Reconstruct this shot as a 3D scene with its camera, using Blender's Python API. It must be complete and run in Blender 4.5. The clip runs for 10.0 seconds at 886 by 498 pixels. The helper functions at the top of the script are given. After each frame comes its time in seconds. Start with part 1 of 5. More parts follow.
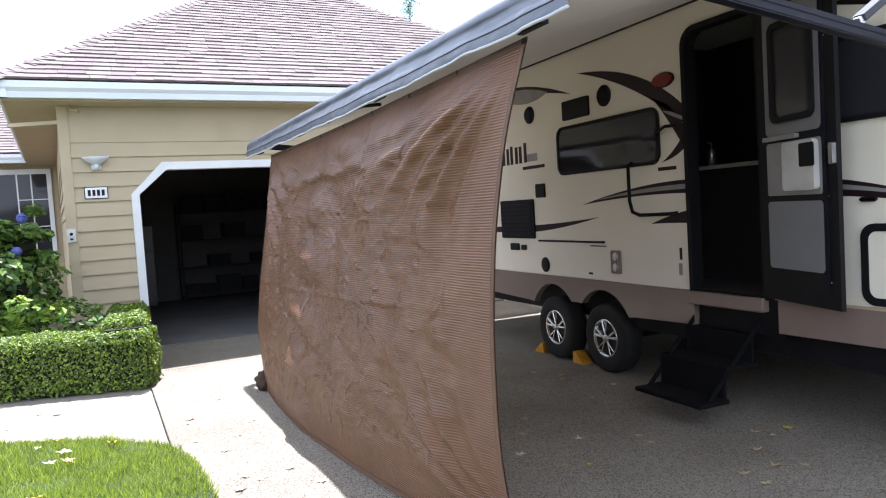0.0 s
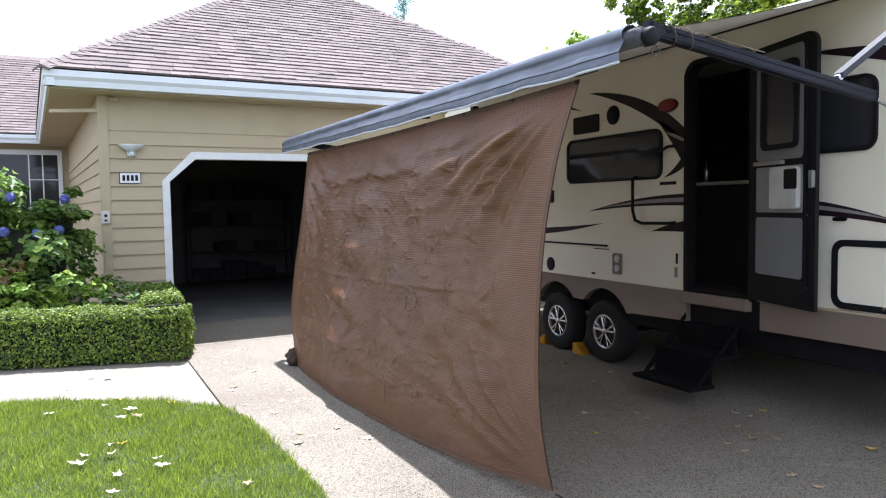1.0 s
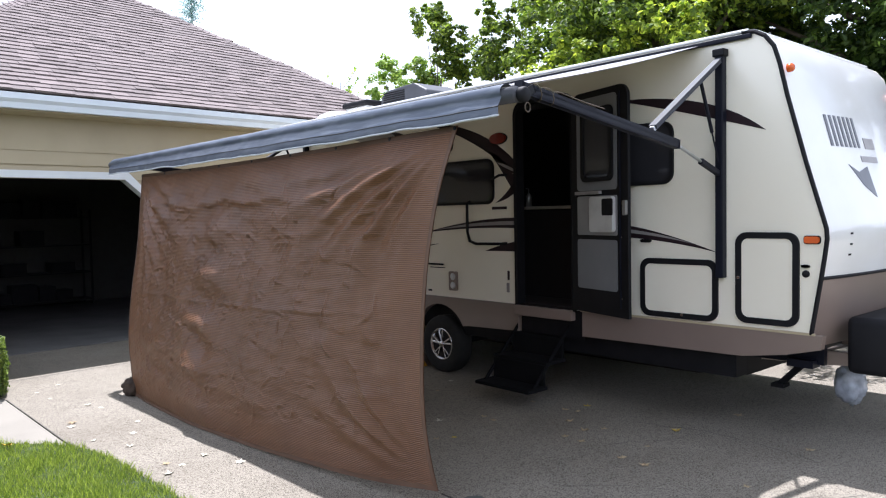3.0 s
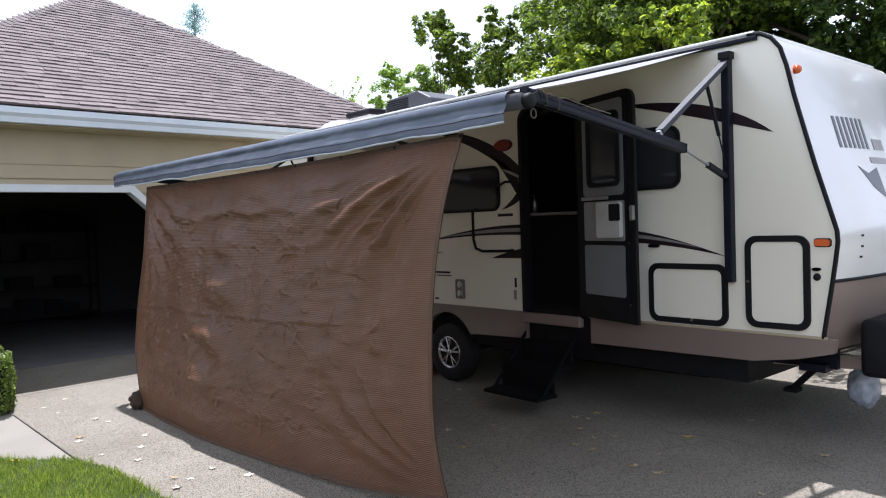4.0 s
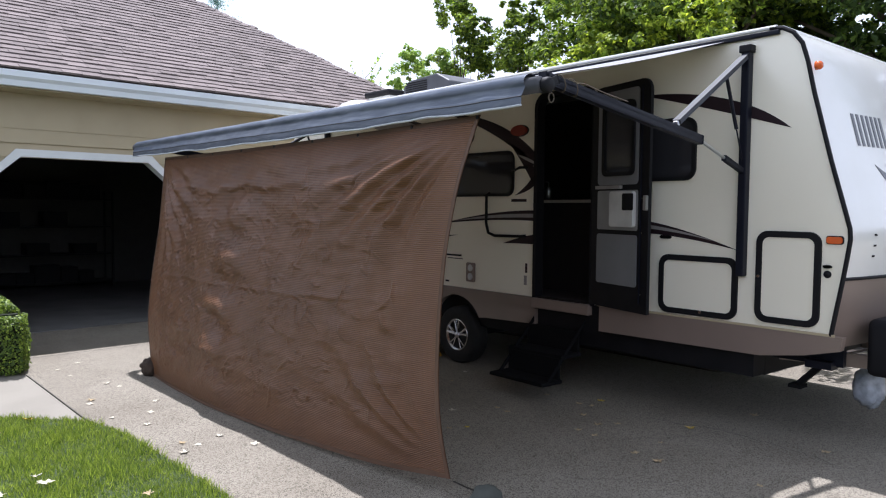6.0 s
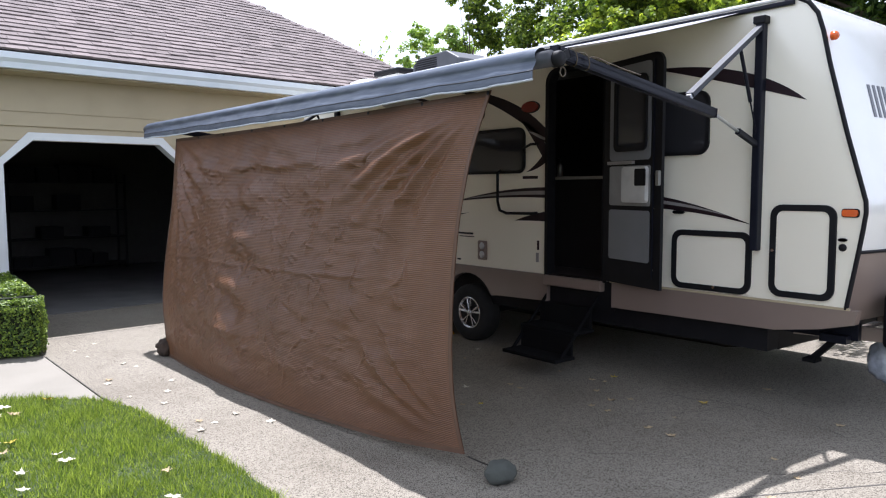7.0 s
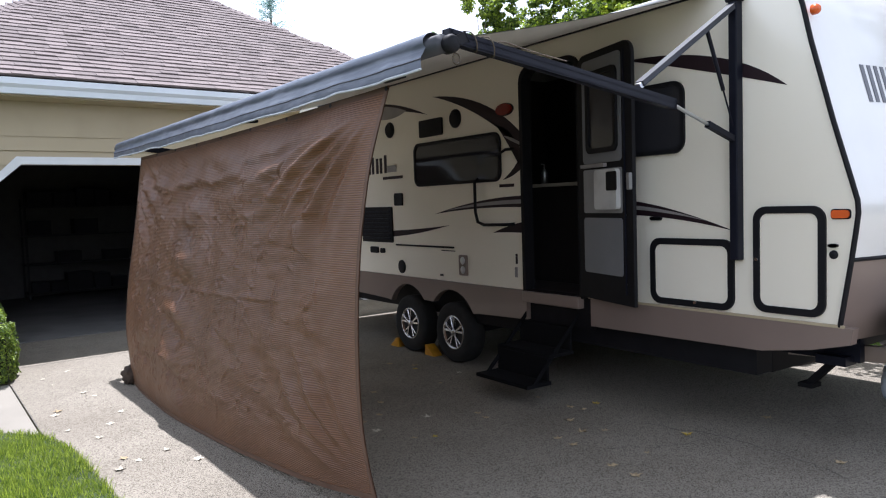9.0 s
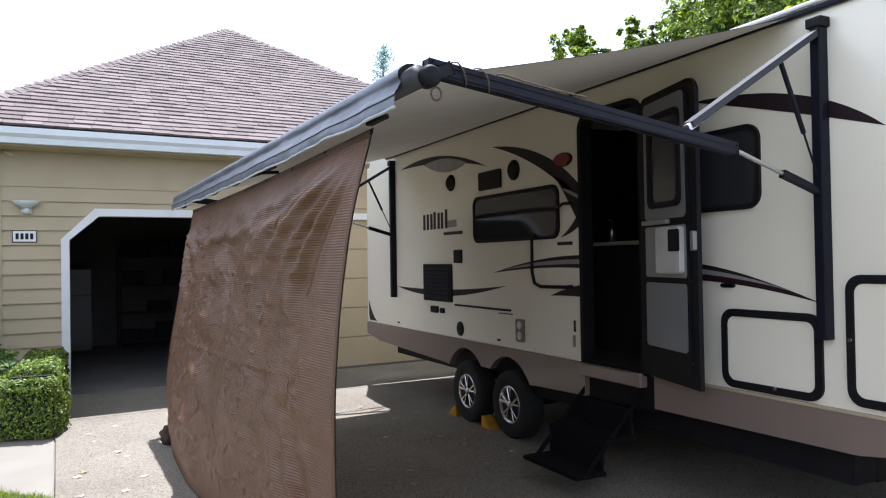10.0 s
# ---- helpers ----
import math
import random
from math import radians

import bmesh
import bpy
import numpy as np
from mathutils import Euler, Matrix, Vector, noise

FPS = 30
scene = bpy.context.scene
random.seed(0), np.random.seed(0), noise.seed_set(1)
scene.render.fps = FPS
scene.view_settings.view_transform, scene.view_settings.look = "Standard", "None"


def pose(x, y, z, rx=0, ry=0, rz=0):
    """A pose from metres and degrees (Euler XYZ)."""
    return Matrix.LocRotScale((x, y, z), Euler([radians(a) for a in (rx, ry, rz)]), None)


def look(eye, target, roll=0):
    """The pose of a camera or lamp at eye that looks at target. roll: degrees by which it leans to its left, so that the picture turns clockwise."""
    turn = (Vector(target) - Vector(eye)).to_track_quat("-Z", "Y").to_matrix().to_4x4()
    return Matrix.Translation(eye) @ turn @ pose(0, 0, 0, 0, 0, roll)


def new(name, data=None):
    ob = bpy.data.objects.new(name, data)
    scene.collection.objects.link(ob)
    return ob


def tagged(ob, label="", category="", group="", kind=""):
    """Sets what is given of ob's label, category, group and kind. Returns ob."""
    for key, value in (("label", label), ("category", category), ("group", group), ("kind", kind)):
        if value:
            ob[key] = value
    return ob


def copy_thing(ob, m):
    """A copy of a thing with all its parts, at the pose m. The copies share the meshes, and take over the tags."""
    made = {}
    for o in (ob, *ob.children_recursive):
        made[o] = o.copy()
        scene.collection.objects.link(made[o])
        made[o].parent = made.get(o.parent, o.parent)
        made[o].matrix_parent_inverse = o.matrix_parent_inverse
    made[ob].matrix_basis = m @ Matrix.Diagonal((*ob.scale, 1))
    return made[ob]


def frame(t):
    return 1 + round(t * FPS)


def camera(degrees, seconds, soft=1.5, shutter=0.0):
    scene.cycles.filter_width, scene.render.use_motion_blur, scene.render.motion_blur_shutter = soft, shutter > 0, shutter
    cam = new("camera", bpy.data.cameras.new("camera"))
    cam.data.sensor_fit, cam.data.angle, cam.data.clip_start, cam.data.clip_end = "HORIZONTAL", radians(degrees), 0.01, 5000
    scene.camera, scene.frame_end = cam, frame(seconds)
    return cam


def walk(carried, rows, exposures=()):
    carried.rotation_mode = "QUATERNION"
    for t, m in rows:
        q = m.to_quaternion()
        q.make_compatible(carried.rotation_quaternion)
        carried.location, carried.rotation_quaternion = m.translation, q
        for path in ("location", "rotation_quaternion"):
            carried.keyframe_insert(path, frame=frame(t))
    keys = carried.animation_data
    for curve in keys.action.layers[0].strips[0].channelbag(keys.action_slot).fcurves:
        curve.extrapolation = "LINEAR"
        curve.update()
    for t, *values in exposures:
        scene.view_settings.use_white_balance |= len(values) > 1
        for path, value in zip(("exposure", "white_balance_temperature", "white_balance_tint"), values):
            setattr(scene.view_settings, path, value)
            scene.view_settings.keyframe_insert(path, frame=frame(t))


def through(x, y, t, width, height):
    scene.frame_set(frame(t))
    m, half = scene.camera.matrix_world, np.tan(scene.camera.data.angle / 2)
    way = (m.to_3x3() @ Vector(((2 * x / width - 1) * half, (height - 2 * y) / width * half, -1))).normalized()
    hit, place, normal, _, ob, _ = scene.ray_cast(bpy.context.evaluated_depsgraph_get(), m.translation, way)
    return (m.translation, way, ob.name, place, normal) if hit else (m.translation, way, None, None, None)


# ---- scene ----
cam = camera(62.5, 10.0, soft=1.15)
PATH = [
    (0, (0.507, 0.02, 1.696), (1.314, 1.847, 1.586), -3.6),
    (0.3, (0.371, -0.13, 1.737), (1.148, 1.709, 1.619), -1.9),
    (0.5, (0.289, -0.195, 1.731), (1.213, 1.579, 1.717), -3.1),
    (1, (-0.209, -0.522, 1.733), (0.649, 1.281, 1.615), -0.9),
    (1.2, (-0.308, -0.511, 1.743), (0.684, 1.224, 1.673), -1.4),
    (1.5, (-0.396, -0.453, 1.761), (0.731, 1.193, 1.619), -0.1),
    (2, (-0.688, -0.476, 1.763), (0.561, 1.077, 1.595), -0.7),
    (2.5, (-0.822, -0.493, 1.815), (0.489, 1.013, 1.704), -0.8),
    (2.7, (-0.881, -0.568, 1.84), (0.44, 0.929, 1.739), -0.8),
    (4, (-0.862, -0.527, 1.86), (0.453, 0.978, 1.787), -2.0),
    (4.5, (-0.892, -0.55, 1.844), (0.394, 0.979, 1.762), -1.0),
    (5, (-0.875, -0.564, 1.851), (0.411, 0.967, 1.777), -0.6),
    (5.5, (-0.884, -0.566, 1.84), (0.414, 0.954, 1.763), 0.5),
    (7, (-0.898, -0.559, 1.808), (0.365, 0.983, 1.641), -0.2),
    (7.5, (-0.832, -0.562, 1.865), (0.465, 0.955, 1.744), -0.5),
    (8, (-0.602, -0.732, 1.814), (0.554, 0.899, 1.762), 0.6),
    (8.5, (-0.229, -0.754, 1.802), (0.813, 0.947, 1.665), -3.6),
    (9, (0.12, -0.632, 1.766), (1.263, 1.004, 1.64), -1.9),
    (9.5, (0.62, -0.522, 1.739), (1.641, 1.197, 1.699), -1.8),
    (10, (0.936, -0.382, 1.792), (1.828, 1.408, 1.821), -1.0),
]
EXPOSURES = [(t, stops, 5900, 16) for t, stops in ((0.0, 1.66), (0.5, 1.65), (1.0, 1.34), (1.5, 1.16), (2.0, 1.1), (2.5, 1.1), (4.0, 0.76), (4.5, 0.5), (5.5, 0.58), (7.0, 0.99), (7.5, 1.05), (8.0, 1.04), (8.5, 1.06), (9.0, 0.97), (9.5, 1.04), (10.0, 1.06))]
walk(cam, [(t, look(eye, target, roll)) for t, eye, target, roll in PATH], EXPOSURES)

# ---- world, sun, exposure ----
SUN = Vector((0.14, 0.32, 1.0)).normalized()
world = bpy.data.worlds.new("world")
scene.world = world
world.use_nodes = True
wn, wl = world.node_tree.nodes, world.node_tree.links
wn.clear()
w_out, w_bg, w_sky = wn.new("ShaderNodeOutputWorld"), wn.new("ShaderNodeBackground"), wn.new("ShaderNodeTexSky")
w_sky.sky_type, w_sky.sun_disc = "NISHITA", False
w_sky.sun_elevation, w_sky.sun_rotation = math.asin(SUN.z), math.atan2(SUN.x, SUN.y)
w_sky.air_density, w_sky.dust_density = 1.0, 3.0
# thin bright summer cloud over the sky
w_co, w_no, w_rp, w_mx = wn.new("ShaderNodeTexCoord"), wn.new("ShaderNodeTexNoise"), wn.new("ShaderNodeValToRGB"), wn.new("ShaderNodeMixRGB")
w_no.inputs["Scale"].default_value, w_no.inputs["Detail"].default_value = 2.2, 6.0
w_rp.color_ramp.elements[0].position, w_rp.color_ramp.elements[1].position = 0.30, 0.52
w_rp.color_ramp.elements[0].color, w_rp.color_ramp.elements[1].color = (0.70, 0.70, 0.70, 1), (0.97, 0.97, 0.97, 1)
w_sx, w_hz, w_hc = wn.new("ShaderNodeSeparateXYZ"), wn.new("ShaderNodeValToRGB"), wn.new("ShaderNodeMixRGB")
w_hz.color_ramp.elements[0].color, w_hz.color_ramp.elements[1].color = (0.95, 0.95, 0.95, 1), (0.46, 0.46, 0.46, 1)
w_hz.color_ramp.elements[0].position, w_hz.color_ramp.elements[1].position = 0.22, 0.85
w_hc.blend_type = "MULTIPLY"
w_hc.inputs[0].default_value = 1.0
w_hc.inputs[2].default_value = (13.2, 14.2, 15.6, 1)
wl.new(w_co.outputs["Generated"], w_sx.inputs[0])
wl.new(w_sx.outputs[2], w_hz.inputs[0])
wl.new(w_hz.outputs[0], w_hc.inputs[1])
wl.new(w_hc.outputs[0], w_mx.inputs[2])
wl.new(w_co.outputs["Generated"], w_no.inputs["Vector"])
wl.new(w_no.outputs[0], w_rp.inputs[0])
wl.new(w_rp.outputs[0], w_mx.inputs[0])
wl.new(w_sky.outputs[0], w_mx.inputs[1])
wl.new(w_mx.outputs[0], w_bg.inputs[0])
w_bg.inputs[1].default_value = 0.072
wl.new(w_bg.outputs[0], w_out.inputs[0])
sun = new("sun", bpy.data.lights.new("sun", "SUN"))
sun.data.energy, sun.data.angle, sun.data.color = 5.0, radians(0.6), (1.0, 0.975, 0.94)
sun.matrix_world = look(SUN * 30, (0, 0, 0))


# ---- materials ----
def mat(name, base, rough=0.6, metal=0.0, dark=None, scale=6.0, grain=None, grain_scale=120.0, grain_mix=0.3, bump=0.0, bump_scale=80.0, spec=0.5, coat=0.0, stretch=None):
    """Base colour mottled with `dark` at a coarse scale, and with `grain` at a fine one, with a fine relief."""
    m = bpy.data.materials.new(name)
    m.use_nodes = True
    n, l = m.node_tree.nodes, m.node_tree.links
    b = n["Principled BSDF"]
    b.inputs["Roughness"].default_value, b.inputs["Metallic"].default_value = rough, metal
    b.inputs["Specular IOR Level"].default_value = spec
    b.inputs["Coat Weight"].default_value = coat
    co = n.new("ShaderNodeTexCoord")
    where = co.outputs["Object"]
    if stretch:
        mp = n.new("ShaderNodeMapping")
        mp.inputs["Scale"].default_value = stretch
        l.new(where, mp.inputs["Vector"])
        where = mp.outputs[0]
    last = n.new("ShaderNodeRGB")
    last.outputs[0].default_value = (*base, 1)
    last = last.outputs[0]

    def layer(col, sc, lo, hi, detail, amount):
        nonlocal last
        t, r, x = n.new("ShaderNodeTexNoise"), n.new("ShaderNodeMapRange"), n.new("ShaderNodeMixRGB")
        t.inputs["Scale"].default_value, t.inputs["Detail"].default_value = sc, detail
        r.inputs[1].default_value, r.inputs[2].default_value, r.inputs[4].default_value = lo, hi, amount
        x.inputs[2].default_value = (*col, 1)
        l.new(where, t.inputs["Vector"])
        l.new(t.outputs[0], r.inputs[0])
        l.new(r.outputs[0], x.inputs[0])
        l.new(last, x.inputs[1])
        last = x.outputs[0]
        return t
    layer(dark or [c * 0.8 for c in base], scale, 0.4, 0.7, 6, 0.8)
    if grain:
        layer(grain, grain_scale, 0.5, 0.62, 3, grain_mix)
    l.new(last, b.inputs["Base Color"])
    if bump:
        t, u = n.new("ShaderNodeTexNoise"), n.new("ShaderNodeBump")
        t.inputs["Scale"].default_value, t.inputs["Detail"].default_value = bump_scale, 5
        u.inputs["Strength"].default_value, u.inputs["Distance"].default_value = bump, 0.01
        l.new(where, t.inputs["Vector"])
        l.new(t.outputs[0], u.inputs["Height"])
        l.new(u.outputs[0], b.inputs["Normal"])
    return m


def pieces_vary(m, amount=0.25, island=False):
    """Lets alike pieces differ in value."""
    n, l = m.node_tree.nodes, m.node_tree.links
    b = n["Principled BSDF"]
    src = b.inputs["Base Color"].links[0].from_socket
    info = n.new("ShaderNodeNewGeometry" if island else "ShaderNodeObjectInfo")
    r, x = n.new("ShaderNodeMapRange"), n.new("ShaderNodeHueSaturation")
    r.inputs[3].default_value, r.inputs[4].default_value = 1 - amount, 1 + amount
    l.new(info.outputs["Random Per Island" if island else "Random"], r.inputs[0])
    l.new(r.outputs[0], x.inputs["Value"])
    l.new(src, x.inputs["Color"])
    l.new(x.outputs[0], b.inputs["Base Color"])
    return m


def leaf_mat(name, a, b_col, through=0.35):
    """Leaves: colour varies leaf by leaf, and light shines through."""
    m = bpy.data.materials.new(name)
    m.use_nodes = True
    n, l = m.node_tree.nodes, m.node_tree.links
    b = n["Principled BSDF"]
    b.inputs["Roughness"].default_value = 0.5
    g, r, x, tr = n.new("ShaderNodeNewGeometry"), n.new("ShaderNodeValToRGB"), n.new("ShaderNodeMixShader"), n.new("ShaderNodeBsdfTranslucent")
    mid_ = r.color_ramp.elements.new(0.6)
    mid_.color = (*[0.62 * p + 0.38 * q for p, q in zip(a, b_col)], 1)
    r.color_ramp.elements[0].color, r.color_ramp.elements[2].color = (*a, 1), (*b_col, 1)
    l.new(g.outputs["Random Per Island"], r.inputs[0])
    l.new(r.outputs[0], b.inputs["Base Color"])
    hs = n.new("ShaderNodeHueSaturation")
    hs.inputs["Hue"].default_value, hs.inputs["Value"].default_value = 0.5, 1.9
    l.new(r.outputs[0], hs.inputs["Color"])
    l.new(hs.outputs[0], tr.inputs[0])
    x.inputs[0].default_value = through
    l.new(b.outputs[0], x.inputs[1])
    l.new(tr.outputs[0], x.inputs[2])
    l.new(x.outputs[0], n["Material Output"].inputs[0])
    return m


def glass_mat(name, tint=(0.03, 0.03, 0.035), rough=0.05):
    m = bpy.data.materials.new(name)
    m.use_nodes = True
    b = m.node_tree.nodes["Principled BSDF"]
    b.inputs["Base Color"].default_value = (*tint, 1)
    b.inputs["Roughness"].default_value = rough
    b.inputs["Specular IOR Level"].default_value = 0.3
    return m


def aggregate_mat(name):
    """Exposed aggregate: pebbles of several greys in a pale cement, with broad stains."""
    m = mat(name, (0.325, 0.292, 0.238), 0.88, dark=(0.24, 0.211, 0.168), scale=0.9, bump=0.0, spec=0.25)
    n, l = m.node_tree.nodes, m.node_tree.links
    b = n["Principled BSDF"]
    src = b.inputs["Base Color"].links[0].from_socket
    co = n.new("ShaderNodeTexCoord")
    v, r, x = n.new("ShaderNodeTexVoronoi"), n.new("ShaderNodeValToRGB"), n.new("ShaderNodeMixRGB")
    v.inputs["Scale"].default_value = 150
    sep = n.new("ShaderNodeSeparateColor")
    e = r.color_ramp.elements
    e[0].color, e[1].color = (0.13, 0.115, 0.10, 1), (1, 1, 1, 1)
    e[1].position = 0.55
    x.blend_type = "MULTIPLY"
    x.inputs[0].default_value = 0.85
    l.new(co.outputs["Object"], v.inputs["Vector"])
    l.new(v.outputs["Color"], sep.inputs[0])
    l.new(sep.outputs[0], r.inputs[0])
    l.new(src, x.inputs[1])
    l.new(r.outputs[0], x.inputs[2])
    l.new(x.outputs[0], b.inputs["Base Color"])
    u = n.new("ShaderNodeBump")
    u.inputs["Strength"].default_value, u.inputs["Distance"].default_value = 0.8, 0.008
    l.new(v.outputs["Distance"], u.inputs["Height"])
    u.invert = True
    l.new(u.outputs[0], b.inputs["Normal"])
    return m


def screen_mat(name):
    """Knitted brown shade cloth with fine cross ribs, which lets a little light through."""
    m = mat(name, (0.222, 0.10, 0.046), 0.38, dark=(0.16, 0.071, 0.032), scale=2.5, spec=0.5)
    n, l = m.node_tree.nodes, m.node_tree.links
    b = n["Principled BSDF"]
    src = b.inputs["Base Color"].links[0].from_socket
    co, mp, w, r, x = n.new("ShaderNodeTexCoord"), n.new("ShaderNodeMapping"), n.new("ShaderNodeTexWave"), n.new("ShaderNodeMapRange"), n.new("ShaderNodeMixRGB")
    w.bands_direction = "Z"
    w.inputs["Scale"].default_value, w.inputs["Distortion"].default_value = 24.7, 0.08
    w.inputs["Detail"].default_value, w.inputs["Detail Scale"].default_value = 2.0, 1.2
    r.inputs[3].default_value, r.inputs[4].default_value = 0.0, 0.85
    x.inputs[2].default_value = (0.06, 0.028, 0.015, 1)
    l.new(co.outputs["Object"], mp.inputs["Vector"])
    l.new(mp.outputs[0], w.inputs["Vector"])
    l.new(w.outputs[0], r.inputs[0])
    l.new(r.outputs[0], x.inputs[0])
    l.new(src, x.inputs[1])
    l.new(x.outputs[0], b.inputs["Base Color"])
    u = n.new("ShaderNodeBump")
    u.inputs["Strength"].default_value, u.inputs["Distance"].default_value = 0.5, 0.006
    l.new(w.outputs[0], u.inputs["Height"])
    l.new(u.outputs[0], b.inputs["Normal"])
    tr, mx = n.new("ShaderNodeBsdfTranslucent"), n.new("ShaderNodeMixShader")
    tr.inputs[0].default_value = (0.30, 0.15, 0.08, 1)
    mx.inputs[0].default_value = 0.2
    l.new(b.outputs[0], mx.inputs[1])
    l.new(tr.outputs[0], mx.inputs[2])
    l.new(mx.outputs[0], n["Material Output"].inputs[0])
    return m


AGGREGATE = aggregate_mat("exposed aggregate concrete")
CONCRETE = mat("smooth walkway concrete", (0.235, 0.214, 0.178), 0.85, dark=(0.185, 0.168, 0.138), scale=1.2, grain=(0.25, 0.235, 0.205), grain_scale=160, grain_mix=0.35, bump=0.2, bump_scale=150)
SOIL = mat("soil", (0.09, 0.065, 0.045), 0.95, grain=(0.04, 0.03, 0.02), grain_scale=40, bump=0.6, bump_scale=40)
TURF = mat("turf soil", (0.035, 0.055, 0.014), 0.9, dark=(0.022, 0.035, 0.010), scale=3, bump=0.4, bump_scale=60)
SIDING = mat("tan painted siding", (0.43, 0.36, 0.235), 0.6, dark=(0.40, 0.335, 0.215), scale=1.4, bump=0.05, bump_scale=30)
SIDING_TRIM = mat("tan painted trim", (0.44, 0.37, 0.245), 0.6, dark=(0.40, 0.335, 0.22), scale=2)
WHITE_TRIM = mat("white painted wood", (0.72, 0.74, 0.74), 0.5, dark=(0.66, 0.68, 0.68), scale=3)
GUTTER = mat("pale blue grey painted gutter metal", (0.70, 0.745, 0.775), 0.4, dark=(0.64, 0.69, 0.72), scale=2)
SHINGLE = mat("brown asphalt shingle", (0.165, 0.133, 0.127), 0.9, dark=(0.115, 0.092, 0.09), scale=4, grain=(0.27, 0.23, 0.225), grain_scale=220, grain_mix=0.35, bump=0.3, bump_scale=200)
SHINGLE_PIECE = pieces_vary(SHINGLE.copy(), 0.2)
SHINGLE_ISLE = pieces_vary(SHINGLE.copy(), 0.2, island=True)
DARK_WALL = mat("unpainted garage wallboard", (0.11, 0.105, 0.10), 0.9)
GELCOAT = mat("cream fibreglass", (0.89, 0.84, 0.71), 0.25, dark=(0.86, 0.81, 0.68), scale=1.0, coat=0.3)
GELWHITE = mat("white fibreglass", (0.80, 0.80, 0.79), 0.22, dark=(0.70, 0.69, 0.65), scale=1.0, coat=0.4)
TAUPE = mat("taupe fibreglass", (0.225, 0.172, 0.145), 0.35, dark=(0.20, 0.152, 0.128), scale=1.5, coat=0.2)
BLACK = mat("black plastic", (0.008, 0.008, 0.010), 0.6, dark=(0.012, 0.012, 0.014), spec=0.2)
BLACK_METAL = mat("black powder coated aluminium", (0.008, 0.009, 0.016), 0.45, dark=(0.012, 0.013, 0.022), spec=0.15)
GLASS = glass_mat("dark tinted glass")
DECAL = mat("dark plum vinyl decal", (0.022, 0.012, 0.016), 0.45, spec=0.25)
DECAL_GREY = mat("silver grey vinyl decal", (0.30, 0.28, 0.27), 0.35)
RUBBER = mat("tyre rubber", (0.012, 0.012, 0.012), 0.85, grain=(0.022, 0.021, 0.02), grain_scale=15)
CHROME = mat("machined alloy", (0.62, 0.62, 0.63), 0.25, 1.0)
STEEL = mat("silver steel", (0.55, 0.56, 0.58), 0.3, 1.0)
AMBER = mat("amber lens", (0.70, 0.12, 0.02), 0.2)
REDLENS = mat("red lens", (0.22, 0.02, 0.012), 0.2)
AWNING = mat("off-white awning vinyl", (0.78, 0.77, 0.74), 0.6, dark=(0.72, 0.71, 0.68), scale=1.5)
VINYL = mat("blue grey weathered vinyl", (0.068, 0.086, 0.122), 0.36, dark=(0.042, 0.055, 0.084), scale=5, grain=(0.15, 0.17, 0.205), grain_scale=16, grain_mix=0.4, bump=0.3, bump_scale=18, stretch=(1.5, 0.22, 1.5))
SCREEN = screen_mat("brown shade cloth")
DOOR_GREY = mat("grey door skin", (0.30, 0.30, 0.30), 0.5)
BARK = mat("bark", (0.13, 0.10, 0.075), 0.9, dark=(0.07, 0.05, 0.04), scale=6, bump=0.8, bump_scale=14)


# ---- mesh helpers ----
def link(name, bm, material, parent=None, smooth=False):
    me = bpy.data.meshes.new(name)
    bmesh.ops.recalc_face_normals(bm, faces=bm.faces)
    bm.to_mesh(me)
    bm.free()
    for m in (material if isinstance(material, (list, tuple)) else [material]):
        me.materials.append(m)
    if smooth:
        for p in me.polygons:
            p.use_smooth = True
    ob = new(name, me)
    ob.parent = parent
    return ob


def part(name, bm, material, parent, label="", smooth=False):
    ob = link(name, bm, material, parent, smooth)
    if label:
        ob["label"] = label
    return ob


def thing(name, at=(0, 0, 0), label="", category="", group="", kind=""):
    ob = new(name)
    ob.empty_display_size = 0.1
    ob.location = at
    return tagged(ob, label, category, group, kind)


def box(x0, x1, y0, y1, z0, z1, bm=None, bevel=0.0, seg=2):
    b = bmesh.new()
    bmesh.ops.create_cube(b, size=1)
    for v in b.verts:
        v.co = Vector((x0 + (v.co.x + 0.5) * (x1 - x0), y0 + (v.co.y + 0.5) * (y1 - y0), z0 + (v.co.z + 0.5) * (z1 - z0)))
    if bevel:
        bmesh.ops.bevel(b, geom=b.edges[:], offset=bevel, segments=seg, affect="EDGES", profile=0.5)
    return merge(bm, b)


def merge(bm, b):
    if bm is None:
        return b
    me = bpy.data.meshes.new("tmp")
    b.to_mesh(me)
    b.free()
    bm.from_mesh(me)
    bpy.data.meshes.remove(me)
    return bm


def prism(pts, axis, lo, hi, bm=None, bevel=0.0, seg=2):
    """A flat outline, extruded along an axis. pts: the two other coordinates, in axis order."""
    b = bmesh.new()
    def at(p, h):
        return {"x": (h, p[0], p[1]), "y": (p[0], h, p[1]), "z": (p[0], p[1], h)}[axis]
    lower, upper = [b.verts.new(at(p, lo)) for p in pts], [b.verts.new(at(p, hi)) for p in pts]
    b.faces.new(lower)
    b.faces.new(upper[::-1])
    for i in range(len(pts)):
        j = (i + 1) % len(pts)
        b.faces.new((lower[i], upper[i], upper[j], lower[j]))
    if bevel:
        bmesh.ops.bevel(b, geom=b.edges[:], offset=bevel, segments=seg, affect="EDGES", profile=0.5)
    return merge(bm, b)


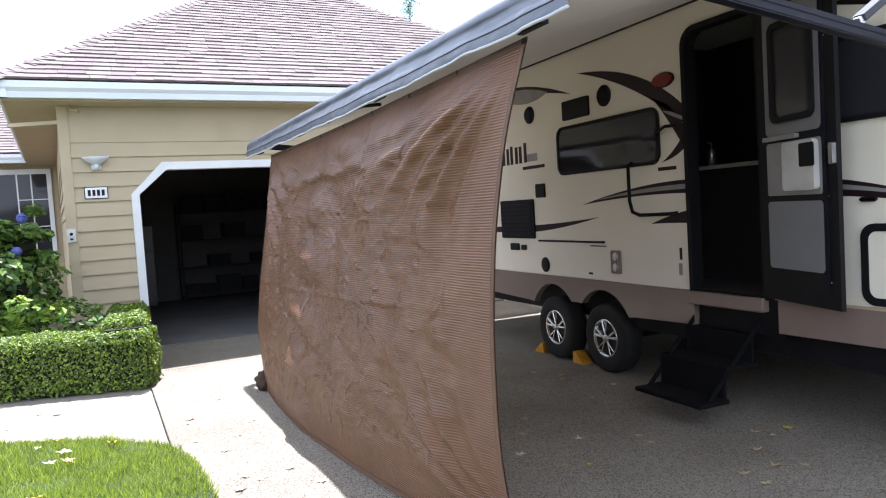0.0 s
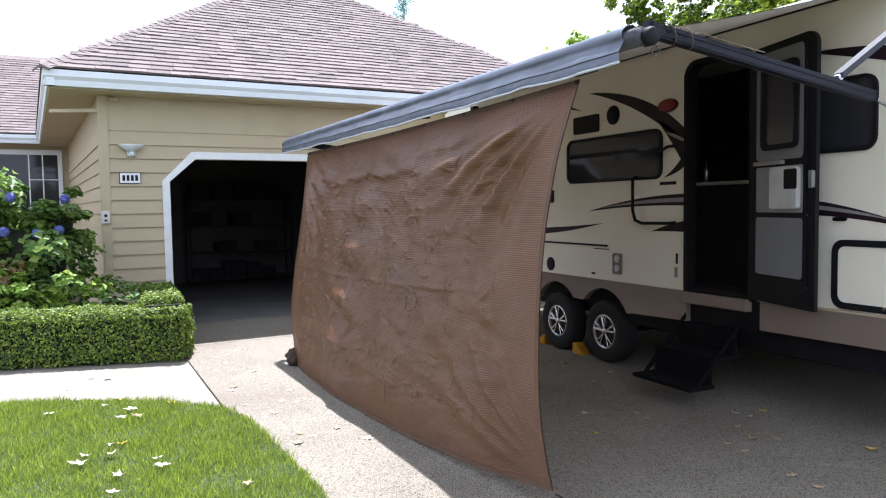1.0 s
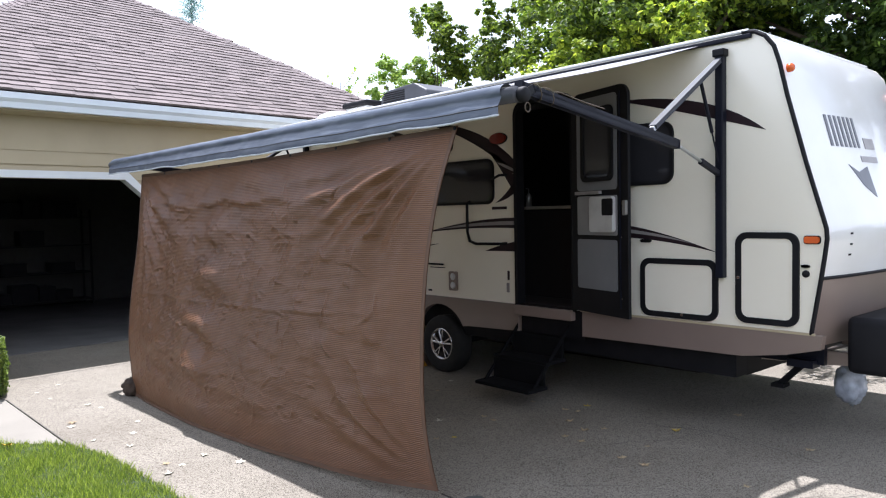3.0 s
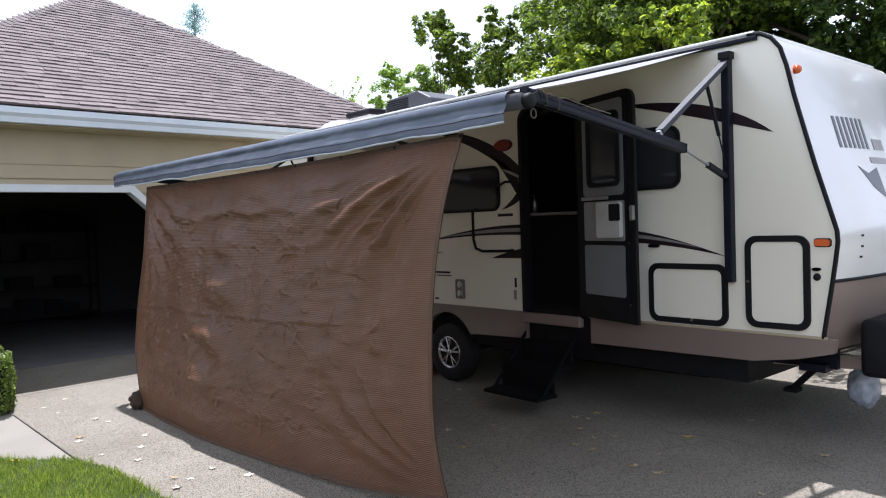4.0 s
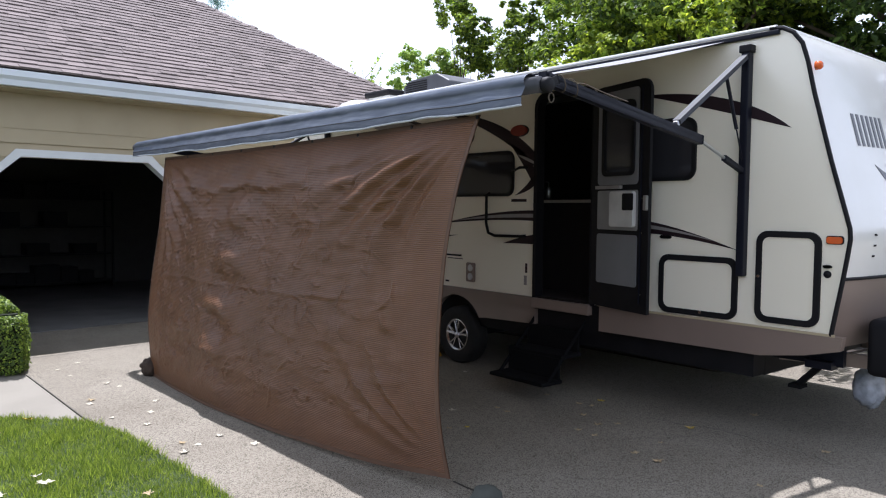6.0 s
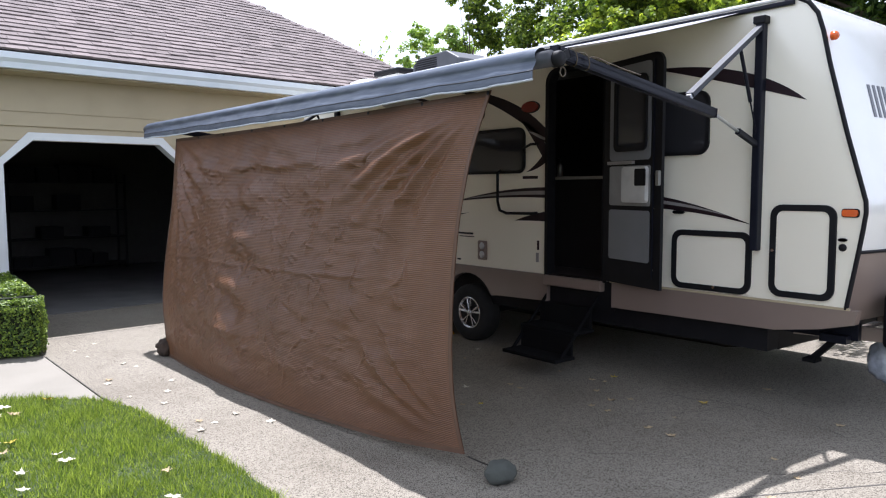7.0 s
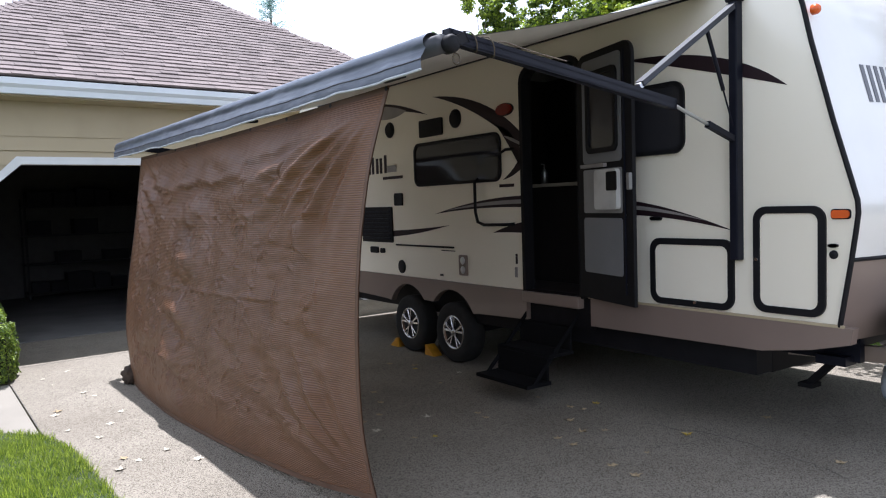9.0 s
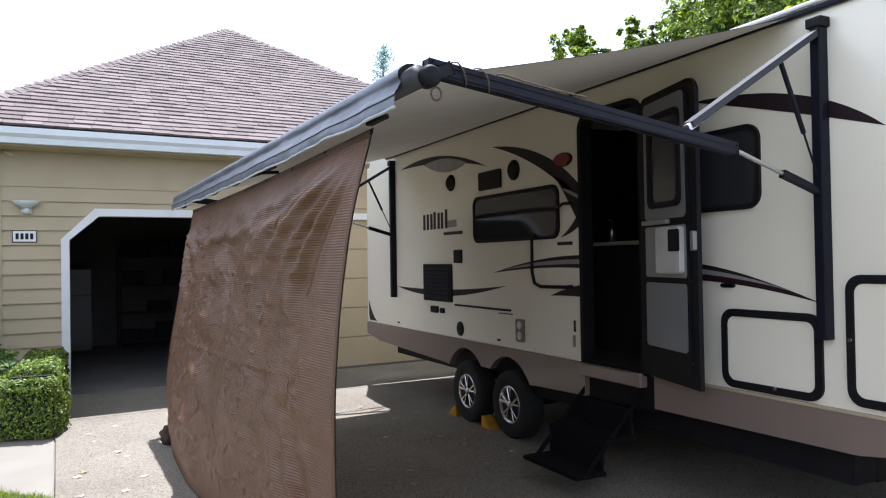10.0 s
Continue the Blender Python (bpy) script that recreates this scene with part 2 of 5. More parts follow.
def round_rect(a0, a1, b0, b1, r, seg=6):
    out = []
    for ca, cb, s in ((a1 - r, b1 - r, 0), (a0 + r, b1 - r, 90), (a0 + r, b0 + r, 180), (a1 - r, b0 + r, 270)):
        for k in range(seg + 1):
            t = radians(s + 90 * k / seg)
            out.append((ca + r * math.cos(t), cb + r * math.sin(t)))
    return out


def door_outline(a0, a1, b0, b1, r):
    """A door's outline: rounded at the top, square at the foot."""
    top = round_rect(a0, a1, b0, b1, r)
    return [(min(max(p, a0), a1), q) for p, q in top[:14]] + [(a0, b0), (a1, b0)]


def ring(outer, inner, axis, lo, hi, bm=None):
    """The band between two outlines of the same number of points, extruded."""
    b = bmesh.new()
    def at(p, h):
        return {"x": (h, p[0], p[1]), "y": (p[0], h, p[1]), "z": (p[0], p[1], h)}[axis]
    rows = [[b.verts.new(at(p, h)) for p in loop] for loop, h in ((outer, lo), (outer, hi), (inner, hi), (inner, lo))]
    n = len(outer)
    for k in range(4):
        p, q = rows[k], rows[(k + 1) % 4]
        for i in range(n):
            j = (i + 1) % n
            b.faces.new((p[i], p[j], q[j], q[i]))
    return merge(bm, b)


def tube(pts, radius, bm=None, seg=10, cap=True):
    """A round bar through the points; radius may be one number or one for each point."""
    b = bmesh.new()
    pts = [Vector(p) for p in pts]
    rad = radius if isinstance(radius, (list, tuple)) else [radius] * len(pts)
    prev, side = None, None
    for i, p in enumerate(pts):
        d = (pts[min(i + 1, len(pts) - 1)] - pts[max(i - 1, 0)]).normalized()
        if side is None:
            side = d.orthogonal().normalized()
        side = (side - d * side.dot(d)).normalized()
        up = d.cross(side)
        loop = [b.verts.new(p + rad[i] * (side * math.cos(2 * math.pi * k / seg) + up * math.sin(2 * math.pi * k / seg))) for k in range(seg)]
        if prev:
            for k in range(seg):
                b.faces.new((prev[k], prev[(k + 1) % seg], loop[(k + 1) % seg], loop[k]))
        elif cap:
            b.faces.new(loop[::-1])
        prev = loop
    if cap:
        b.faces.new(prev)
    return merge(bm, b)


def beam(a, c, width, depth, up=(0, 1, 0), bm=None, bevel=0.004):
    """A rectangular bar from a to c, `width` across `up`, `depth` along it."""
    a, c = Vector(a), Vector(c)
    d = c - a
    u = Vector(up)
    u = (u - d.normalized() * u.dot(d.normalized())).normalized()
    w = d.normalized().cross(u)
    b = bmesh.new()
    bmesh.ops.create_cube(b, size=1)
    mid = (a + c) / 2
    for v in b.verts:
        v.co = mid + d * v.co.x + w * width * v.co.y + u * depth * v.co.z
    if bevel:
        bmesh.ops.bevel(b, geom=b.edges[:], offset=bevel, segments=2, affect="EDGES", profile=0.5)
    return merge(bm, b)


def lathe(profile, centre, axis="x", seg=32, bm=None):
    """Turns (distance along axis, radius) round an axis."""
    b = bmesh.new()
    c = Vector(centre)
    rows = []
    for h, r in profile:
        row = []
        for k in range(seg):
            t = 2 * math.pi * k / seg
            p, q = r * math.cos(t), r * math.sin(t)
            row.append(b.verts.new(c + Vector({"x": (h, p, q), "y": (p, h, q), "z": (p, q, h)}[axis])))
        rows.append(row)
    for p, q in zip(rows, rows[1:]):
        for k in range(seg):
            b.faces.new((p[k], p[(k + 1) % seg], q[(k + 1) % seg], q[k]))
    if profile[0][1] > 1e-4:
        b.faces.new(rows[0][::-1])
    if profile[-1][1] > 1e-4:
        b.faces.new(rows[-1])
    bmesh.ops.remove_doubles(b, verts=b.verts, dist=1e-5)
    return merge(bm, b)


def grid(fn, nu, nv, bm=None):
    """A sheet: fn(u, v) for u and v from 0 to 1."""
    b = bmesh.new()
    vs = [[b.verts.new(fn(i / nu, j / nv)) for j in range(nv + 1)] for i in range(nu + 1)]
    for i in range(nu):
        for j in range(nv):
            b.faces.new((vs[i][j], vs[i + 1][j], vs[i + 1][j + 1], vs[i][j + 1]))
    return merge(bm, b)


def raw(name, verts, faces, material, parent=None, smooth=False):
    me = bpy.data.meshes.new(name)
    me.from_pydata(verts, [], faces)
    me.materials.append(material)
    if smooth:
        me.polygons.foreach_set("use_smooth", [True] * len(me.polygons))
    me.update()
    ob = new(name, me)
    ob.parent = parent
    return ob


def fbm(x, y, z=0.0, octaves=3):
    return noise.fractal(Vector((x, y, z)), 0.9, 2.0, octaves)


# ---- ground ----
def lawn_edge():
    """The rounded border of the lawn along walkway and drive."""
    return [(0.97, -14.0), (0.97, 3.6), (0.95, 4.2), (0.91, 4.9), (0.88, 5.4), (0.80, 5.8), (0.62, 6.12), (0.25, 6.48), (-0.15, 6.72), (-0.6, 6.94), (-1.1, 7.13), (-2.2, 7.5), (-6.0, 8.6), (-14.0, 10.5), (-14.0, -14.0)]


FAR_GROUND = mat("pale dry ground", (0.26, 0.24, 0.19), 0.95, dark=(0.18, 0.19, 0.11), scale=0.3, grain=(0.34, 0.31, 0.25), grain_scale=20)
ground = link("ground", grid(lambda u, v: (-600 + 1200 * u, -600 + 1200 * v, -0.03), 8, 8), FAR_GROUND)
tagged(ground, "pale dry ground reaching away round the house", "ground", kind="structure")

drive = link("driveway", prism([(0.70, -14), (11.0, -14), (11.0, 3.0), (7.3, 3.3), (6.8, 3.7), (6.6, 8.6), (7.8, 9.3), (7.8, 11.5), (0.2, 11.0), (0.70, 8.2), (0.75, 6.0)], "z", -0.12, 0.0), AGGREGATE)
tagged(drive, "pale exposed aggregate concrete driveway with joints and cracks", "driveway", kind="structure")
walkway = link("walkway", prism([(0.735, 5.9), (0.685, 8.22), (0.6, 8.6), (-1.2, 8.85), (-6, 10.2), (-14, 12.2), (-14, 10.2), (-6, 8.2), (-2.2, 7.3), (-0.6, 6.8), (0.2, 6.3), (0.7, 5.8)], "z", -0.12, 0.001), CONCRETE)
tagged(walkway, "pale smooth concrete walkway curving between lawn and hedge", "walkway", kind="structure")
lawn = link("lawn", prism(lawn_edge(), "z", -0.1, 0.012), TURF)
tagged(lawn, "green mown lawn with a rounded corner beside the drive", "lawn", kind="structure")
bed = link("planting_bed", prism([(0.66, 8.5), (0.80, 9.4), (0.55, 10.7), (-0.1, 11.2), (-0.75, 20.5), (-14, 22), (-14, 12.3), (-6, 10.3), (-1.2, 8.9)], "z", -0.1, 0.02), SOIL)
tagged(bed, "dark soil planting bed behind the hedge", "planting bed", kind="structure")

MULCH = mat("dark bark mulch", (0.045, 0.032, 0.024), 0.95, dark=(0.02, 0.015, 0.011), scale=14, grain=(0.08, 0.055, 0.04), grain_scale=45, bump=0.8, bump_scale=30)
far_bed = link("side_bed", prism([(7.25, 3.3), (13, 2.8), (16, 12), (7.75, 11.9), (7.75, 9.3), (6.55, 8.6), (6.75, 3.7)], "z", -0.1, 0.03), MULCH)
tagged(far_bed, "dark bark mulch bed under the shrubs", "planting bed", kind="structure")

BELT = mat("far street trees", (0.045, 0.065, 0.025), 0.95, dark=(0.015, 0.025, 0.010), scale=0.9, grain=(0.10, 0.13, 0.05), grain_scale=6, bump=0.8, bump_scale=3)


def belt(u, v):
    """A ragged belt of street trees that closes the place on the street's side."""
    t = radians(160 + 175 * u)
    r = 24 + 2.2 * fbm(u * 26, v * 3.0) - 2.0 * math.sin(math.pi * v)
    top = 3.9 + 1.5 * fbm(u * 20, 9.0) + 1.2 * fbm(u * 70, 4.0)
    return (2 + r * math.cos(t), 3 + r * math.sin(t), -0.05 + top * v)


street_trees = link("backdrop", grid(belt, 180, 14), BELT)
tagged(street_trees, "dark green belt of street trees across the road", "backdrop", kind="structure")

# ---- house, turned a little against the drive ----
EAVE, PITCH, HALF = 3.57, 0.637, 4.9
HOUSE = pose(-0.09, 10.96, 0, 0, 0, 4.0) @ Matrix.Diagonal((1, 1, 1.011, 1))
house = thing("house", label="single storey tan clapboard house with brown shingle hip roof", category="house")
house.matrix_world = HOUSE
W = 8.5                                 # front of the garage, along u
DOORS = ((0.80, 3.55), (4.15, 6.90))    # the two garage openings, outside of trim
HEAD, CHAM = 2.57, 0.43


def opening(a, b, inset):
    """Outline of a garage opening with cut upper corners, from the floor up."""
    c = CHAM - inset * 0.45
    return [(a + inset, 0.0), (a + inset, HEAD - CHAM - inset * 0.1), (a + inset + c, HEAD - inset), (b - inset - c, HEAD - inset), (b - inset, HEAD - CHAM - inset * 0.1), (b - inset, 0.0)]


def front_wall():
    """The wall behind the boards, with both openings cut through."""
    bm = bmesh.new()
    a0, b0, a1, b1 = *DOORS[0], *DOORS[1]
    for u0, u1 in ((0.0, a0 + .05), (b0 - .05, a1 + .05), (b1 - .05, W)):
        box(u0, u1, 0.02, 0.16, 0.0, 3.4, bm)
    for a, b in DOORS:
        box(a + .05, b - .05, 0.02, 0.16, HEAD - 0.05, 3.4, bm)
        prism([(a + .05, HEAD - CHAM), (a + .05, HEAD - .05), (a + CHAM, HEAD - .05)], "y", 0.02, 0.16, bm)
        prism([(b - .05, HEAD - CHAM), (b - CHAM, HEAD - .05), (b - .05, HEAD - .05)], "y", 0.02, 0.16, bm)
    return bm


part("wall", front_wall(), SIDING, house)
part("wall", box(0.0, 0.14, 0.16, 9.4, 0, 3.4), SIDING, house)
part("wall", box(W - 0.14, W, 0.16, 9.4, 0, 3.4), SIDING, house)
part("wall", box(-12, 0.0, 9.4, 9.55, 0, 3.4), SIDING, house)
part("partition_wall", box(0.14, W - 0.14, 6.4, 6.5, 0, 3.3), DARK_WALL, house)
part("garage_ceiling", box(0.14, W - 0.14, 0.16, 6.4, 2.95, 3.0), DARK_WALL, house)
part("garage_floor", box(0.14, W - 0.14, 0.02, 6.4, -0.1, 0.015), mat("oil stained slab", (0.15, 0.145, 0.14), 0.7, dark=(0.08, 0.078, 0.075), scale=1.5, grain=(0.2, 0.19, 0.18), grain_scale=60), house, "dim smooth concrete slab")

# door trim, corner boards
for a, b in DOORS:
    o, i = opening(a, b, 0.0), opening(a, b, 0.105)
    bm = bmesh.new()
    for k in range(5):
        prism([o[k], o[k + 1], i[k + 1], i[k]], "y", -0.035, 0.17, bm)
    part("door_trim", bm, WHITE_TRIM, house, "white painted trim with cut corners")
part("corner_board", box(-0.02, 0.10, -0.03, 0.02, 0, 3.33, bevel=0.004), SIDING_TRIM, house)
part("corner_board", box(-0.03, 0.0, -0.028, 0.11, 0, 3.33, bevel=0.004), SIDING_TRIM, house)

# closed sectional door of the second opening
a, b = DOORS[1]
gd = part("garage_door", box(a + .06, b - .06, 0.10, 0.13, 0.02, HEAD - .06), SIDING_TRIM, house, "closed tan sectional garage door")
for k in range(5):
    part("panel", box(a + .07, b - .07, 0.07, 0.10, 0.02 + k * 0.49, 0.02 + k * 0.49 + 0.475, bevel=0.006), SIDING_TRIM, gd)

# soffit, gutters, roof
part("soffit", prism([(-0.62, -0.45), (W + 0.62, -0.45), (W + 0.62, 9.4), (W, 9.4), (W, 0.0), (0.0, 0.0), (0.0, 9.4), (-0.62, 9.4)], "z", 3.33, 3.36), SIDING_TRIM, house)
GUT = [(0.0, 0.0), (0.012, 0.075), (0.05, 0.12), (0.05, 0.2), (-0.09, 0.2), (-0.09, 0.0)]


def gutter(a, b, out):
    """A gutter with an ogee face from a to b at the eave, its face towards `out`."""
    bm = bmesh.new()
    a, b, out = Vector(a), Vector(b), Vector(out)
    ra = [bm.verts.new(a + out * p + Vector((0, 0, q))) for p, q in GUT]
    rb = [bm.verts.new(b + out * p + Vector((0, 0, q))) for p, q in GUT]
    for k in range(len(GUT)):
        j = (k + 1) % len(GUT)
        bm.faces.new((ra[k], ra[j], rb[j], rb[k]))
    bm.faces.new(ra)
    bm.faces.new(rb[::-1])
    return bm


part("gutter", gutter((-0.70, -0.55, 3.35), (W + 0.70, -0.55, 3.35), (0, -1, 0)), GUTTER, house, "pale blue-grey painted metal gutter")
part("gutter", gutter((-0.65, -0.58, 3.35), (-0.65, 8.75, 3.35), (-1, 0, 0)), GUTTER, house)
part("gutter", gutter((-12, 8.80, 3.35), (-0.60, 8.80, 3.35), (0, -1, 0)), GUTTER, house)

L, R, F = -0.72, W + 0.72, -0.60
HALF = (R - L) / 2
TOP = EAVE + PITCH * HALF
bm = bmesh.new()
q = [bm.verts.new(c) for c in ((L, F, EAVE), (R, F, EAVE), (R, 14.0, EAVE), (L, 14.0, EAVE), ((L + R) / 2, F + HALF, TOP), ((L + R) / 2, 14.0, TOP))]
bm.faces.new((q[0], q[1], q[4]))
bm.faces.new((q[1], q[2], q[5], q[4]))
bm.faces.new((q[0], q[4], q[5], q[3]))
bm.faces.new((q[2], q[3], q[5]))
bm.faces.new((q[0], q[3], q[2], q[1]))
roof = part("roof", bm, SHINGLE, house, "brown asphalt shingle hip roof")
bm = bmesh.new()
RV, RZ = 12.8, EAVE + PITCH * 4.0
q = [bm.verts.new(c) for c in ((-12, 8.75, EAVE), (0.6, 8.75, EAVE), (0.6, RV, RZ), (-12, RV, RZ), (-12, 17, EAVE), (0.6, 17, EAVE))]
bm.faces.new((q[0], q[1], q[2], q[3]))
bm.faces.new((q[3], q[2], q[5], q[4]))
bm.faces.new((q[0], q[4], q[5], q[1]))
wing = part("wing_roof", bm, SHINGLE, house)

# ---- travel trailer ----
X = 4.75
XF = 7.15
NOSE = [(2.20, 3.24), (2.10, 3.225), (2.02, 3.18), (1.95, 3.09), (1.905, 2.95), (1.85, 2.71), (1.78, 2.45), (1.71, 2.19), (1.60, 1.82), (1.565, 1.70), (1.56, 1.62), (1.575, 1.5), (1.60, 1.33), (1.67, 0.905)]
REAR = [(9.79, 0.905), (9.76, 2.9), (9.72, 3.10), (9.62, 3.20), (9.48, 3.24)]
DY0, DY1, DZ0, DZ1 = 3.90, 4.60, 0.905, 2.98
trailer = thing("travel_trailer", (X, 4, 0), "cream and taupe travel trailer with dark windows and entry door open", "travel trailer")


def tpart(name, bm, material, label="", smooth=False, parent=None):
    bmesh.ops.translate(bm, verts=bm.verts, vec=(-X, -4, 0))
    return part(name, bm, material, parent or trailer, label, smooth)


def sub(ob_parent, name, bm, material, label="", smooth=False):
    bmesh.ops.translate(bm, verts=bm.verts, vec=(-X, -4, 0))
    return part(name, bm, material, ob_parent, label, smooth)


bm = prism([(DY1, 0.905)] + REAR + [(DY1, 3.24)], "x", X, X + 0.05)
prism([(DY0, 3.24)] + NOSE + [(DY0, 0.905)], "x", X, X + 0.05, bm)
box(X, X + 0.05, DY0, DY1, DZ1, 3.24, bm)
tpart("side_wall", bm, GELCOAT, "cream fibreglass side wall")
tpart("far_wall", prism(REAR + NOSE, "x", XF - 0.05, XF), GELCOAT)
tpart("far_skirt", box(XF - 0.05, XF + 0.012, 1.72, 9.75, 0.45, 0.902), TAUPE)


def across(u, v, pts):
    """A skin across the trailer, bowed out a little, along the outline points."""
    k = u * (len(pts) - 1)
    i = min(int(k), len(pts) - 2)
    a, b = pts[i], pts[i + 1]
    t = k - i
    y, z = a[0] + (b[0] - a[0]) * t, a[1] + (b[1] - a[1]) * t
    return (X + 0.003 + (XF - X - 0.006) * v, y - 0.10 * math.sin(math.pi * v) ** 0.8 * min(1, (3.3 - z) * 1.5), z)


tpart("front_wall", grid(lambda u, v: across(u, v, NOSE[:-1]), 26, 14), GELWHITE, "white fibreglass front cap", True)
tpart("front_skirt", grid(lambda u, v: across(u, v, [(1.60, 1.33), (1.655, 0.93), (1.70, 0.80)]), 6, 14), TAUPE, "taupe lower front", True)
tpart("roof", box(X + 0.002, XF - 0.002, 2.1, 9.6, 3.2, 3.245), GELWHITE)
tpart("rear_wall", box(X + 0.002, XF - 0.002, 9.70, 9.75, 0.7, 3.15), GELCOAT)
tpart("floor", box(X + 0.01, XF - 0.01, 1.75, 9.7, 0.80, 0.90), BLACK)


def arch(cy, r, a0, a1, n=10):
    return [(cy + r * math.cos(radians(a0 + (a1 - a0) * k / n)), 0.36 + r * math.sin(radians(a0 + (a1 - a0) * k / n))) for k in range(n + 1)]


WHEELS = (5.855, 6.74)
low = [(DY1 + 0.01, 0.902), (DY1 + 0.01, 0.625), (5.36, 0.60)] + arch(5.855, 0.455, 150, 40, 10) + arch(6.74, 0.455, 140, 30, 10) + [(7.22, 0.60), (9.3, 0.66), (9.80, 0.74), (9.80, 0.902)]
tpart("rear_skirt", prism(low, "x", X - 0.012, X + 0.06), TAUPE, "taupe lower skirt with wheel arches")
tpart("front_side_skirt", prism([(DY0 - 0.12, 0.902), (DY0 - 0.12, 0.66), (2.2, 0.68), (1.85, 0.735), (1.60, 0.80), (1.585, 0.902)], "x", X - 0.012, X + 0.06), TAUPE, "taupe lower skirt")
tpart("trim_strip", box(X - 0.018, X, 1.64, DY0 - 0.1, 0.90, 0.918), SIDING_TRIM)
tpart("edge_trim", tube([(X - 0.004, y, z) for y, z in NOSE], 0.017, seg=8), BLACK, "black edge moulding")
tpart("roof_edge", tube([(X - 0.004, 9.45, 3.243), (X - 0.004, 5.0, 3.246), (X - 0.004, 2.15, 3.243)], 0.016, seg=8), GELWHITE, "white roof edge moulding")
tpart("wheel_well", box(X + 0.25, X + 0.28, 5.3, 7.3, 0.5, 0.9), BLACK)

# windows and compartment doors on the side
def window(y0, y1, z0, z1, r):
    w = tpart("window", ring(round_rect(y0, y1, z0, z1, r), round_rect(y0 + .03, y1 - .03, z0 + .03, z1 - .03, r - .02), "x", X - 0.022, X + 0.005), BLACK, "dark tinted window with black frame")
    sub(w, "pane", prism(round_rect(y0 + .028, y1 - .028, z0 + .028, z1 - .028, r - .02), "x", X - 0.012, X - 0.002), GLASS)
    return w


window(4.94, 6.50, 1.96, 2.45, 0.10)
window(2.80, 3.72, 2.08, 2.62, 0.10)


def hatch(name, y0, y1, z0, z1, r, latch):
    h = tpart(name, prism(round_rect(y0 + .03, y1 - .03, z0 + .03, z1 - .03, r - .02), "x", X - 0.012, X), GELCOAT, "cream baggage door with black rubber seal")
    sub(h, "seal", ring(round_rect(y0, y1, z0, z1, r), round_rect(y0 + .048, y1 - .048, z0 + .048, z1 - .048, r - .035), "x", X - 0.02, X + 0.002), BLACK)
    sub(h, "latch", lathe([(-0.028, 0.0), (-0.028, 0.012), (-0.014, 0.016), (-0.012, 0.016)], (X, *latch), "x", 12), CHROME, "chrome latch")


hatch("baggage_door", 2.40, 3.13, 0.93, 1.44, 0.09, (2.72, 0.965))
hatch("baggage_door", 1.755, 2.25, 0.95, 1.67, 0.09, (2.225, 1.31))

# wheels
def wheel(cy):
    w = tpart("wheel", lathe([(0.02, 0.17), (0.0, 0.20), (-0.01, 0.24), (-0.012, 0.30), (0.01, 0.33), (0.04, 0.337), (0.16, 0.337), (0.19, 0.33), (0.21, 0.29), (0.2, 0.1)], (X + 0.0, cy, 0.337), "x", 40), RUBBER, "black trailer tyre on a spoked alloy rim", True)
    sub(w, "rim", lathe([(0.03, 0.165), (0.0, 0.172), (-0.004, 0.185), (0.006, 0.192), (0.03, 0.188)], (X, cy, 0.337), "x", 36), CHROME, "machined alloy rim", True)
    sub(w, "rim_back", lathe([(0.07, 0.01), (0.07, 0.17)], (X, cy, 0.337), "x", 24), BLACK)
    sub(w, "hub", lathe([(-0.012, 0.0), (-0.012, 0.028), (0.0, 0.04), (0.05, 0.05)], (X, cy, 0.337), "x", 20), CHROME, "", True)
    for k in range(5):
        for s in (-1, 1):
            t = radians(72 * k + 18)
            t2 = t + s * 0.20
            a = (X + 0.012, cy + 0.035 * math.cos(t), 0.337 + 0.035 * math.sin(t))
            c = (X + 0.006, cy + 0.17 * math.cos(t2), 0.337 + 0.17 * math.sin(t2))
            sub(w, "spoke", beam(a, c, 0.015, 0.02, (1, 0, 0)), CHROME)


for cy in WHEELS:
    wheel(cy)

# ---- awning ----
RN, RF = Vector((2.13, 2.26, 2.51)), Vector((1.95, 8.42, 2.51))
awning = thing("awning", (X, 2.2, 3.2), "extended trailer awning with pale fabric and black arms", "awning")


def apart_(name, bm, material, label="", smooth=False, parent=None):
    bmesh.ops.translate(bm, verts=bm.verts, vec=(-X, -2.2, -3.2))
    return part(name, bm, material, parent or awning, label, smooth)


def fabric(u, v):
    a = Vector((X - 0.03, 2.55 + 6.17 * u, 3.19))
    b = (RN + (RF - RN) * (0.048 + 0.927 * u)) + Vector((0, 0, 0.058))
    p = a + (b - a) * v
    p.z -= 0.032 * math.sin(math.pi * v) + 0.008 * math.sin(u * 40) * math.sin(math.pi * v) * v
    return p


cloth = apart_("fabric", grid(fabric, 60, 24), AWNING, "off-white awning fabric", True)
apart_("printed_face", grid(lambda u, v: fabric(u, v) + Vector((0, 0, 0.004)), 60, 24), mat("faded grey awning print", (0.22, 0.22, 0.235), 0.6, dark=(0.16, 0.16, 0.175), scale=4), "faded grey upper face of the awning", True)
apart_("rail", box(X - 0.035, X, 2.12, 8.95, 3.18, 3.216, bevel=0.008), BLACK_METAL, "black awning rail")
ROLL = (RF - RN).normalized()
apart_("roller", tube([RN - ROLL * 0.06, RF + ROLL * 0.05], 0.046, seg=20), mat("dark grey roller tube", (0.04, 0.042, 0.05), 0.5), "dark grey roller tube", True)


GREY_METAL = mat("grey aluminium", (0.035, 0.038, 0.05), 0.5, spec=0.3)


